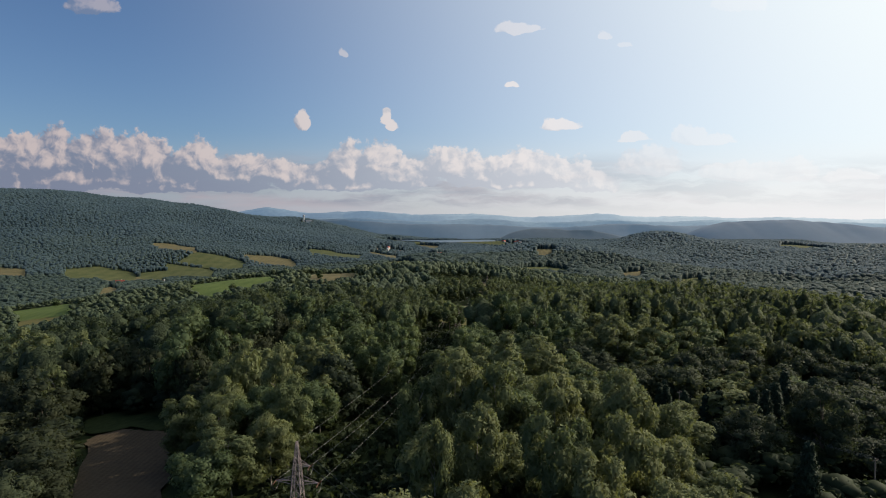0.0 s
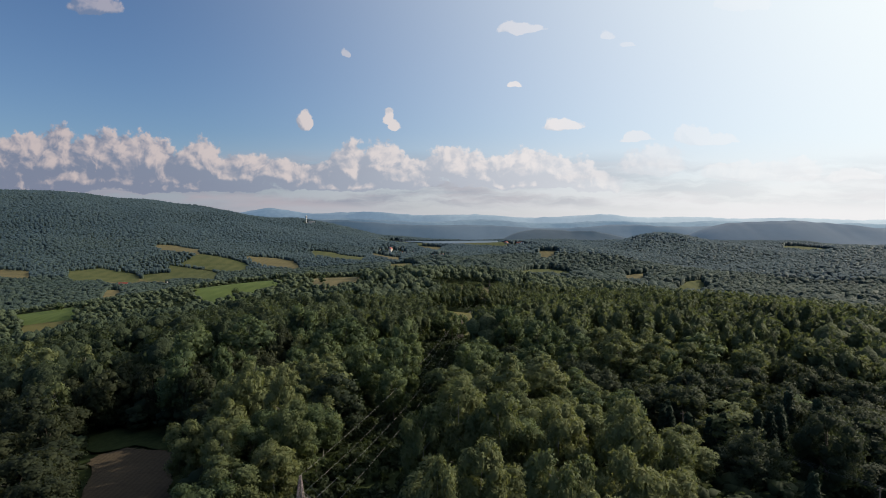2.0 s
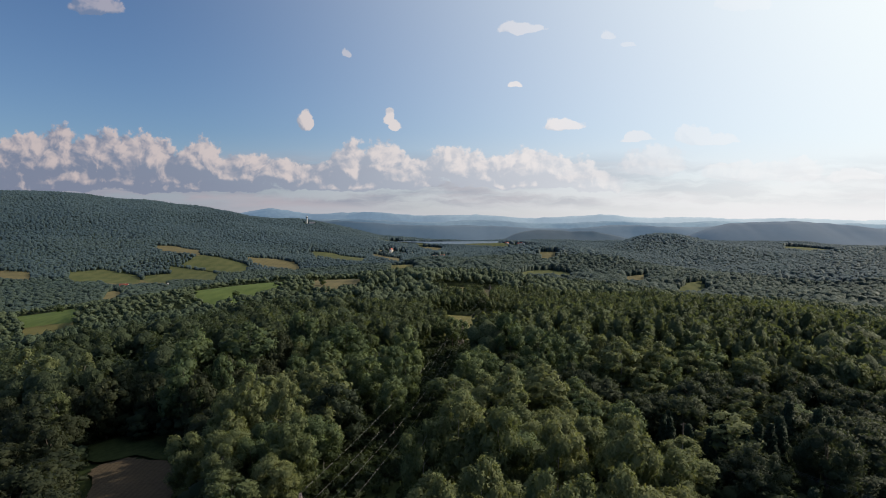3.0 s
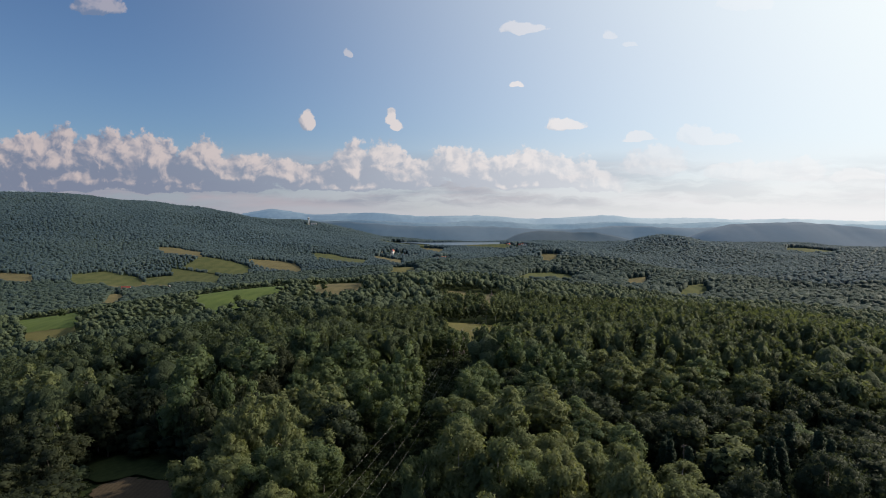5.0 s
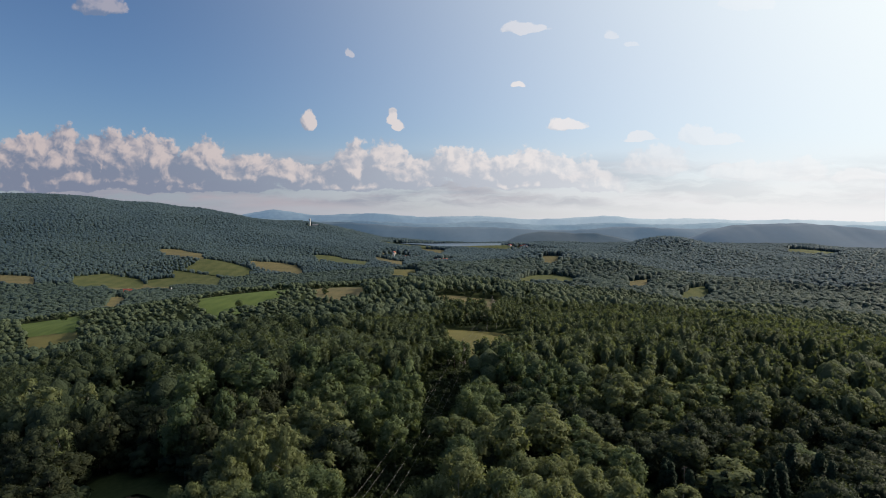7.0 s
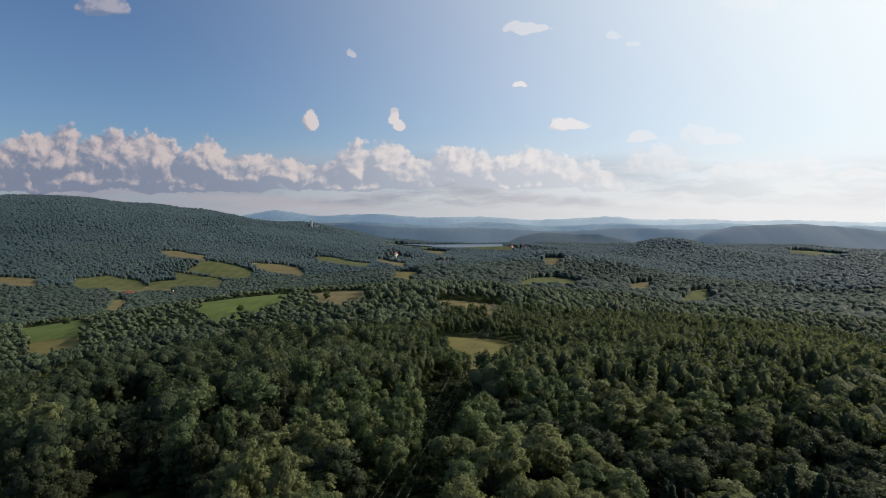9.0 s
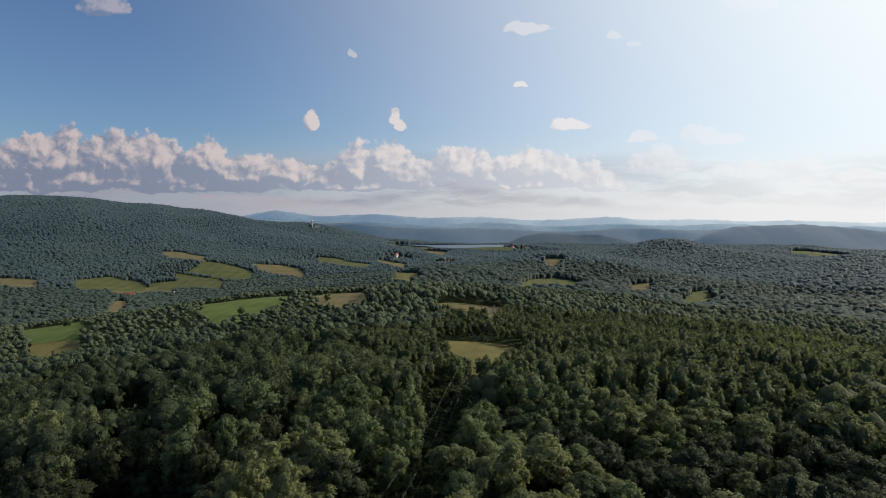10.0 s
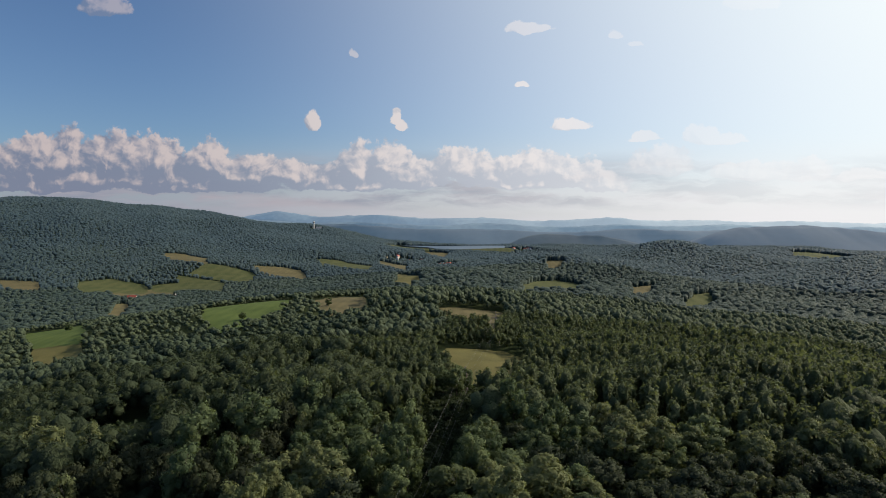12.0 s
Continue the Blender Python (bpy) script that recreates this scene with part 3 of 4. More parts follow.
def stand(x, y):
    """Slow variation of the stand: 0 oak and hornbeam, 1 birch; lowered westward to imitate shade."""
    s = 0.5 + 0.5 * np.sin(x / 23 + 1.7 * np.sin(y / 41) + 0.6) * np.sin(y / 29 + 0.9 * np.sin(x / 37))
    s = s + 0.35 * np.exp(-((x - 12) / 16) ** 2 - ((y - 95) / 40) ** 2)           # birches beside the cutting
    s = s + 0.26 * np.clip((x + 15) / 50, -1.6, 1.0) * (y < 600)
    s = s - 0.75 / (1 + np.exp(np.clip((x + 70) / 12, -30, 30))) * (y < 520)             # shade of the western slope put into the leaf tint
    return s + 0.3 * np.exp(-((x + 28) / 18) ** 2 - ((y - 150) / 60) ** 2) - 0.45 * np.exp(-((x - 70) / 40) ** 2 - ((y - 150) / 30) ** 2)


def young(x, y):
    """Where the close stand of young birches grows."""
    return (y > 205 + 14 * np.sin(x / 17)) & (y < 520) & (x > line_x(y) - 55 + 20 * np.sin(y / 33))


# trees that stand out from the canopy: x, y, height of the top over the datum, half width
BIRCHES_WEST = [(-127, 184, 14, 6.5), (-115, 187, 13.5, 5.5), (-137, 191, 13, 6), (-104, 156, 11, 4.5), (-50, 132, 19, 4.6), (-45, 131, 22, 4.2),
                (-34, 122, 23, 3.8), (-32, 152, 19, 6.3), (-29, 108, 21.5, 5.2), (-42, 113, 17, 4.4), (-35, 96, 16, 5.0)]
BIRCHES_EAST = [(0.5, 150, 17, 6), (13.5, 135, 23, 5.2), (23, 149, 19.5, 6), (2, 100, 27, 5.3), (8.5, 97, 26.5, 5), (17, 96, 25, 4.7), (3.4, 80, 24.5, 4.3),
                (-1.8, 75, 24.5, 3.0), (13, 75, 26, 4.3), (-4, 97, 24, 3.4), (27, 93, 26, 4.9), (23, 78, 25.5, 4.3), (18, 69, 23, 4), (50, 175, 20, 7), (62.7, 179, 19, 5.6),
                (38, 101, 13, 4.2), (60.5, 130, 14, 6.8), (110, 185, 16.5, 7), (88, 175, 17.3, 6.3), (120, 180, 15.5, 6.3), (33, 86, 18, 4), (29, 70, 17, 4)]
ALDERS = [(-70, 155, 20, 5.5), (-78, 181, 22.5, 7), (-63, 189, 22.5, 7.8), (-63, 165, 18.5, 3.8), (-23, 161, 20.5, 5.2), (-34, 193, 22, 6.8), (-49, 205, 24.5, 6.8),
          (-13, 182, 23.5, 5), (-17, 171, 20, 4.3), (5, 165, 19.5, 5), (77, 185, 18, 6.8), (28, 185, 22, 5.2), (20, 202, 24.5, 5.2), (-12, 160, 20, 4.2), (-14, 148, 17, 4.2)]
OAKS = [(-103, 145, 10, 6), (-92, 135, 8.5, 5.5), (-87, 128, 5, 6.3), (56, 145, 14, 6), (72.5, 157, 13, 6.8), (80, 146, 11.5, 5.6), (70, 111, 18, 6.6),
        (104, 150, 8, 6), (98, 170, 13.7, 6), (36, 172, 15, 3.8), (84, 120, 13, 6), (92, 134, 11, 6)]
# level of the canopy farther on: x, y, height over the datum
CANOPY = [(54, 223, 26), (70, 208, 25), (94, 225, 24.5), (111, 218, 23), (129, 214, 22.5), (173, 260, 18), (139, 283, 18.5), (25, 214, 25), (-40, 210, 24.5),
          (-74, 194, 25), (-157, 273, 6.5), (-152, 254, 1), (-99, 322, 9), (79, 343, 12.5), (192, 346, 9), (173, 418, 3.5), (-269, 379, -19), (56, 198, 24.5),
          (135, 205, 20), (111, 197, 21), (83, 191, 21.5), (32, 282, 7), (42, 300, 7), (8, 262, 13), (4, 305, 9)]
LEVELS = np.array([row[:3] for row in BIRCHES_WEST + BIRCHES_EAST + ALDERS + OAKS] + CANOPY)
LEVELS[:, 2] -= land(LEVELS[:, 0], LEVELS[:, 1])


def canopy(x, y):
    """Height of the trees over the ground."""
    x, y = np.asarray(x, float), np.asarray(y, float)
    tall = 15.5 + 2.2 * np.sin(x / 47 + 0.7 + np.sin(y / 61)) * np.sin(y / 39 + 1.9) + 1.5 * np.sin(x / 130 + y / 90)
    low = 1 / (1 + np.exp((x + 95) / 18)) / (1 + np.exp((400 - y) / 40)) / (1 + np.exp((y - 1850) / 60))     # hedges and young woods of the western valley
    tall = tall * (1 - 0.42 * low)
    total, weight = 0.12 * tall, np.full(x.shape, 0.12)
    for px, py, level in LEVELS:
        w = np.exp(-((x - px) ** 2 + (y - py) ** 2) / 900)
        total, weight = total + w * level, weight + w
    return total / weight


SPREAD, AHEAD = radians(43), radians(40)
LAKE = (-300, 2640, 235, 3070, -64.0)


def plant_forest():
    """The nearest trees, one by one; returns the places left over."""
    rng = np.random.default_rng(5)
    near, mid = {}, {}
    # oaks left of centre take the leaves darkened for shade
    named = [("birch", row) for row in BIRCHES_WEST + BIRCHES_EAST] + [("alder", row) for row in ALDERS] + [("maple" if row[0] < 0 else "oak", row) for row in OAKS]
    for kind, (x, y, top, half) in named:
        where = near if math.hypot(x, y) < 135 else mid
        where.setdefault(kind, []).append((x, y, top + 0.8 - float(land(x, y)), half))
    spots = np.array([(row[0], row[1], row[3]) for _, row in named])
    x, y = scatter(rng, 50, 205, SPREAD, 8.4)
    tall = canopy(x, y)
    rest = []
    for k in np.argsort(np.hypot(x, y)):
        gap = np.hypot(spots[:, 0] - x[k], spots[:, 1] - y[k])
        scrub = 36 < x[k] < 108 and y[k] < 106              # low dark scrub round the wooden poles
        if scrub or (gap < spots[:, 2] * 0.62 + 2.2).any():
            continue
        kind = named[int(np.argmin(gap))][0] if rng.uniform() < 0.7 else ("alder", "oak", "birch")[int(rng.integers(3))]
        h = tall[k] * rng.uniform(0.66, 0.93)
        where = near if math.hypot(x[k], y[k]) < 128 else mid
        if where is mid and young(x[k], y[k]):
            kind = "young_birch"
        # most western fill trees take the shade-darkened leaves too
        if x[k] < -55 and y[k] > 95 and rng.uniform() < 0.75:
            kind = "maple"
        half = {"maple": 5.4, "birch": 4.3, "alder": 4.6, "oak": 5.4, "young_birch": 2.9}[kind] * rng.uniform(0.8, 1.2)
        if len(where.get(kind, ())) < 240:
            where.setdefault(kind, []).append((x[k], y[k], max(6.0, h), half))
        else:
            rest.append((x[k], y[k]))
    for x, y, h, half in ((1, 298, 11, 3.5), (1, 268, 14, 4), (5, 276, 12, 3.5), (-5, 272, 13, 4), (3, 291, 10, 3.5), (-5, 303, 11, 3.5), (-452, 690, 11, 4), (-215, 600, 9, 3.5), (-136, 640, 10, 4)):
        mid["alder"].append((x, y, h, half))
    for x, y, h, half in ((-2, 285, 15, 3.5), (24, 418, 16, 4), (31, 424, 17, 4), (17, 421, 14, 4)):
        mid["birch"].append((x, y, h, half))
    near["spruce"] = [(56, 93, 13.0, 2.4)]
    for k in range(22):
        a, d = k * 2.4, 0.35 + 0.6 * ((k * 0.618) % 1)
        grow = 0.55 + 0.5 * ((k * 0.37) % 1)
        near["spruce"].append((64 + 24 * d * math.cos(a), 134 + 14 * d * math.sin(a), 13 * grow, 2.7 * grow))
    for kind, places in near.items():
        make_trees(kind, places, 5600, 0.31 if kind != "birch" else 0.27)
    for kind, places in mid.items():
        make_trees(kind, places, 2300, 0.46 if kind != "birch" else 0.40)
    return np.array(rest).reshape(-1, 2)


def joined(name, places, models, mat, rng, label, size=(0.8, 1.08), category="forest", level=1.0):
    """Many plants in one mesh."""
    vs, fs, ts, ns, base = [], [], [], [], 0
    x, y = places[:, 0], places[:, 1]
    z, s, tall = land(x, y), stand(x, y), canopy(x, y) * level
    wide = 0.5 + 0.5 * np.sin(x / 130 + 1.4 * np.sin(y / 170)) * np.sin(y / 105 + np.sin(x / 210))
    s = np.where(np.hypot(x, y) > 600, 0.25 * s + 0.85 * wide, s)
    which = rng.integers(len(models), size=len(x))
    for k, (mv, mf, mn) in enumerate(models):
        idx = np.where(which == k)[0]
        if not len(idx):
            continue
        a = rng.uniform(0, 6.283, len(idx))
        up = tall[idx] * rng.uniform(*size, len(idx)) / mv[:, 2].max()
        g = (0.45 + 0.55 * up) * rng.uniform(0.85, 1.18, len(idx))
        c, sn = np.cos(a)[:, None], np.sin(a)[:, None]
        px = (mv[None, :, 0] * c - mv[None, :, 1] * sn) * g[:, None] + x[idx][:, None]
        py = (mv[None, :, 0] * sn + mv[None, :, 1] * c) * g[:, None] + y[idx][:, None]
        pz = mv[None, :, 2] * up[:, None] + z[idx][:, None]
        vs.append(np.stack((px, py, pz), -1).reshape(-1, 3))
        fs.append((mf[None] + (base + np.arange(len(idx)) * len(mv))[:, None, None]).reshape(-1, 3))
        ns.append(np.stack((mn[None, :, 0] * c - mn[None, :, 1] * sn, mn[None, :, 0] * sn + mn[None, :, 1] * c, np.broadcast_to(mn[:, 2], px.shape)), -1).reshape(-1, 3))
        own = np.where(np.hypot(x[idx], y[idx]) > 900, 0.28, 0.5)
        ts.append(np.repeat(np.clip((1 - own) * s[idx] + own * rng.uniform(0, 1, len(idx)), 0, 1), len(mv)))
        base += len(idx) * len(mv)
    me = mesh_of(name, np.concatenate(vs), np.concatenate(fs), [mat], True, np.concatenate(ts), np.concatenate(ns))
    return tagged(new(name, me), label, category, kind="stuff")


def far_crown(seed, sides, heads=1):
    """A crown seen from far: one or more uneven domes on a skirt."""
    rng = np.random.default_rng(seed)
    vs, fs, base = [], [], 0
    for head in range(heads):
        wide, tall = rng.uniform(3.4, 6.6), rng.uniform(10.5, 15.0) * (1 - 0.14 * head)
        off = rng.uniform(-3.2, 3.2, 2) * min(1, head)
        turn = np.arange(sides) * 6.2832 / sides + rng.uniform(0, 1)
        r = wide * rng.uniform(0.7, 1.25, sides)
        mid = np.column_stack((r * np.cos(turn), r * np.sin(turn), tall * rng.uniform(0.72, 0.93, sides)))
        low = np.column_stack((r * 0.8 * np.cos(turn), r * 0.8 * np.sin(turn), np.full(sides, tall * 0.12)))
        vs.append(np.concatenate((mid, low, [(rng.uniform(-1, 1), rng.uniform(-1, 1), tall)])) + (*off, 0))
        for k in range(sides):
            n = (k + 1) % sides
            fs += [(base + p, base + q, base + t) for p, q, t in ((k, n, 2 * sides), (sides + k, sides + n, n), (sides + k, n, k))]
        base += 2 * sides + 1
    v = np.concatenate(vs)
    return v, np.array(fs), v / np.linalg.norm(v, axis=1)[:, None]


def in_sight(x, y):
    """False on slopes that lie behind a nearer hill for anyone over the forest's edge."""
    seen = np.ones(x.shape, bool)
    for f in np.linspace(0.35, 0.97, 40):
        over = 82 + (land(x, y) + 17 - 82) * f
        seen &= land(x * f, y * f) + 6 < over
    return seen


def shrub(seed):
    """A low bush of leafy sprays."""
    rng = np.random.default_rng(seed)
    rows = np.array([(rng.uniform(-1.1, 1.1), rng.uniform(-1.1, 1.1), rng.uniform(0.5, 1.9), rng.uniform(0.7, 1.1)) for _ in range(6)])
    return leaf_cards(rng, rows, 80, 0.65, 0.2)


HAMLETS = ((-187, 1963, 60, 90, 9), (-127, 1914, 50, 60, 7), (-33, 1760, 70, 80, 16), (120, 2093, 50, 60, 5), (302, 2600, 70, 60, 6), (404, 2520, 60, 60, 5))


def village(x, y):
    """Share of the trees that is cleared round the houses."""
    share = np.zeros(x.shape)
    for cx, cy, a, b, _ in HAMLETS:
        share = np.maximum(share, 1.1 * np.exp(-((x - cx) / a) ** 2 - ((y - cy) / b) ** 2))
    share = np.maximum(share, 1.3 * np.exp(-((x + 604) / 14) ** 2 - ((y - 1085) / 40) ** 2))
    share = np.maximum(share, 1.4 * np.exp(-((x + 630) / 26) ** 2 - ((y - 2665) / 60) ** 2))
    return share


def plant_woods(rest):
    rng = np.random.default_rng(11)
    models = [crown(40 + k, kind, 300, 0.80, "heads", 0.6)[:3] for k, kind in enumerate(("birch", "alder", "oak", "alder", "oak", "birch"))]
    slim = [crown(50 + k, "young_birch", 140, 0.72, "heads", 0.6)[:3] for k in range(5)]
    x, y = scatter(rng, 205, 430, AHEAD, 8.6)
    old = ~young(x, y)
    places = np.concatenate((rest, np.stack((x[old], y[old]), -1)))
    joined("forest", places, models, WOODS, rng, "dense mixed deciduous forest with rounded green crowns", (0.72, 1.1))
    x, y = scatter(rng, 205, 330, AHEAD, 5.8)
    joined("birch_grove", np.stack((x, y), -1)[young(x, y)], slim, WOODS, rng, "close stand of slender young birches")
    slim = [crown(55 + k, "young_birch", 60, 0.95, "heads", 0.7)[:3] for k in range(5)]
    x, y = scatter(rng, 330, 530, AHEAD, 6.2)
    joined("birch_grove", np.stack((x, y), -1)[young(x, y)], slim, WOODS, rng, "close stand of slender young birches on the far slope")
    models = [crown(60 + k, kind, 34, 1.25, "tops", 0.7)[:3] for k, kind in enumerate(("birch", "alder", "oak", "young_birch", "alder", "oak", "birch"))]
    x, y = scatter(rng, 430, 950, AHEAD, 8.6)
    ok = ~young(x, y) & in_sight(x, y)
    joined("forest", np.stack((x, y), -1)[ok], models, SLOPE_WOODS, rng, "mixed deciduous forest running down into the valley", (0.65, 1.15))
    x, y = scatter(rng, 950, 1480, AHEAD, 8.8)
    ok = in_sight(x, y) & (rng.uniform(size=x.size) > village(x, y))
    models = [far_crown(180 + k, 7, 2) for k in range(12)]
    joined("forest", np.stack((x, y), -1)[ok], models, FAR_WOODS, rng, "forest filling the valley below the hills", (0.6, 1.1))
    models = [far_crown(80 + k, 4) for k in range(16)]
    for near, far, space, mat, label in ((1480, 1950, 8.8, BACK_WOODS, "forest at the foot of the hills, tinted blue-green for haze"), (1950, 3250, 9.2, AIRY_WOODS, "distant forest covering the hills, tinted blue-green for haze")):
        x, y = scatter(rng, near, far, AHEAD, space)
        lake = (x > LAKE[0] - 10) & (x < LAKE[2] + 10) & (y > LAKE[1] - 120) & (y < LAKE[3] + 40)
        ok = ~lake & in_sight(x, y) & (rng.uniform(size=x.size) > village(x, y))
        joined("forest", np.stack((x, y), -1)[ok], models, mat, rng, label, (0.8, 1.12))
    low = [crown(140 + k, kind, 150, 0.9, "heads")[:3] for k, kind in enumerate(("alder", "oak", "alder"))]
    x, y = scatter(rng, 52, 205, SPREAD, 7.0)
    joined("undergrowth", np.stack((x, y), -1), low, SHRUB, rng, "low dark-green saplings filling the gaps between tall trees", (0.30, 0.48), "bushes")
    bushes = [shrub(120 + k) for k in range(6)]
    y = np.concatenate((rng.uniform(60, 300, 900), rng.uniform(60, 110, 500)))
    x = line_x(y) + rng.uniform(-13, 9 + 6 * np.clip((190 - y) / 80, 0, 1), 1400)
    gx, gy = 64 + rng.uniform(-20, 20, 60), 136 + rng.uniform(-12, 12, 60)
    places = np.concatenate((np.stack((x, y), -1), np.stack((gx, gy), -1)))
    joined("undergrowth", places, bushes, SHRUB, rng, "low dark-green bushes in the cutting under the power line", (0.5, 1.3), "bushes", 0.13)


plant_woods(plant_forest())


# ======== water and the far ridges ========
def build_lake():
    m, n, b, _ = material("lake_water")
    b.inputs["Base Color"].default_value = (0.03, 0.05, 0.07, 1)
    b.inputs["Roughness"].default_value = 0.3
    bump = n.node("ShaderNodeBump")
    bump.inputs["Strength"].default_value, bump.inputs["Distance"].default_value = 0.25, 0.4
    n.plug(bump.inputs["Height"], n.noise(n.node("ShaderNodeTexCoord").outputs["Object"], 0.06, 4.0))
    n.plug(b.inputs["Normal"], bump.outputs[0])
    edge = outline([(-296, 3068), (-100, 3020), (60, 3060), (236, 3066), (228, 2900), (205, 2660), (-20, 2640), (-150, 2900)], 8, 0.03, 3)
    bm = bmesh.new()
    top = [bm.verts.new((x, y, LAKE[4])) for x, y in edge]
    low = [bm.verts.new((x, y, LAKE[4] - 5)) for x, y in edge]
    bm.faces.new(top)
    for k in range(len(top)):
        bm.faces.new((top[k], low[k], low[(k + 1) % len(top)], top[(k + 1) % len(top)]))
    tagged(new("water", bm_mesh("water", bm, m)), "calm pale-blue lake between wooded hills", "lake", kind="structure")


build_lake()


def ridge(far, deep, crest, mat, label, seed):
    """A long far hill range: crest gives rows of across and height."""
    rng = np.random.default_rng(seed)
    xs = np.linspace(-far * 0.95, far * 0.95, 620)
    top = np.interp(xs, [p[0] for p in crest], [p[1] for p in crest])
    top = np.convolve(np.pad(top, 6, "edge"), np.hanning(15)[1:-1] / np.hanning(15).sum(), "valid")
    for k in range(1, 9):
        top = top + rng.uniform(0.9, 1.7) / k ** 0.5 * np.sin(xs / (170 / k ** 1.3) + rng.uniform(0, 6)) * np.clip((top + 80) / 60, 0, 1)
    top = np.maximum(top, -84)
    rows = []
    for f, drop in ((-1.0, 1.0), (-0.72, 0.72), (-0.45, 0.36), (-0.2, 0.09), (0.0, 0.0), (0.5, 0.5), (1.0, 1.0)):
        y = far + deep * f + 30 * np.sin(xs / 240 + f * 3) + deep * 0.12 * np.sin(xs / 70 + f * 2) * (1 - abs(f))
        rows.append(np.column_stack((xs, y, -84 + (top + 84) * (1 - drop) * (1 + 0.05 * np.sin(xs / 130 + 5 * f)))))
    v = np.concatenate(rows)
    n = len(xs)
    i, j = np.meshgrid(np.arange(len(rows) - 1), np.arange(n - 1), indexing="ij")
    quads = np.stack((i * n + j, i * n + j + 1, (i + 1) * n + j + 1, (i + 1) * n + j), -1).reshape(-1, 4)
    tagged(new("backdrop", mesh_of("backdrop", v, quads, [mat], True)), label, "hills", kind="structure")


def build_ridges():
    # blue emission imitates haze, paler on each farther ridge
    haze_1 = haze_glow_material("ridge_near", (0.005, 0.008, 0.010), (0.028, 0.050, 0.074), (0.055, 0.092, 0.135), 1.0)
    mesa = haze_glow_material("ridge_flat_top", (0.004, 0.006, 0.009), (0.040, 0.068, 0.104), (0.074, 0.118, 0.178), 1.0)
    haze_2 = haze_glow_material("ridge_middle", (0.006, 0.009, 0.012), (0.060, 0.100, 0.148), (0.12, 0.175, 0.24), 1.0)
    haze_3 = haze_glow_material("ridge_far", (0.03, 0.04, 0.04), (0.092, 0.150, 0.220), (0.20, 0.29, 0.38), 1.0)
    haze_4 = haze_glow_material("ridge_last", (0.03, 0.04, 0.04), (0.13, 0.205, 0.30), (0.46, 0.55, 0.62), 1.0)
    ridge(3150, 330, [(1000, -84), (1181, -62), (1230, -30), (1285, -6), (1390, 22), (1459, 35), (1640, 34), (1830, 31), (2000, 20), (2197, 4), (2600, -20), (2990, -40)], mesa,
          "flat-topped wooded hill, haze painted in as blue glow", 20)
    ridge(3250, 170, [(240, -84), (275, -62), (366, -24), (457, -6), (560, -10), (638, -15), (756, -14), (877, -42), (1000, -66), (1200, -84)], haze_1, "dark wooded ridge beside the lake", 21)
    ridge(3620, 220, [(-1500, 40), (-711, 35), (-420, 24), (-200, 15), (205, 2), (645, -5), (842, -2), (946, 8), (1200, 4), (1477, 5), (1610, 8), (2600, -10)], haze_2, "wooded hills behind the lake, haze painted in as blue glow", 22)
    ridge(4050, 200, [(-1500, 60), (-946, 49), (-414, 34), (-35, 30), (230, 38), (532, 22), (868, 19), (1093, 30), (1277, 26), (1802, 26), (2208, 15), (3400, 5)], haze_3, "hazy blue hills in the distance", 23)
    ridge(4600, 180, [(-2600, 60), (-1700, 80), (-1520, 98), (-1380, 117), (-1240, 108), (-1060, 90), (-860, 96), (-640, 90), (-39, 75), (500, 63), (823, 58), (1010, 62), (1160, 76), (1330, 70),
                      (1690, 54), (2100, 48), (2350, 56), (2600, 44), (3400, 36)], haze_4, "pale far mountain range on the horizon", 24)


build_ridges()


# ======== power line ========
STEEL = plain("painted_steel", (0.27, 0.215, 0.205), 0.6, 0.0, 0.3, 2.0)
CABLE = plain("aluminium_cable", (0.13, 0.13, 0.13), 0.7, 0.0, 0.1)
PORCELAIN = plain("porcelain", (0.16, 0.09, 0.06), 0.25)
TIMBER = plain("weathered_timber", (0.17, 0.14, 0.11), 0.85, 0.0, 0.35, 2.0)


def rod(bm, a, b, r):
    tube(bm, a, b, r, r, 4)


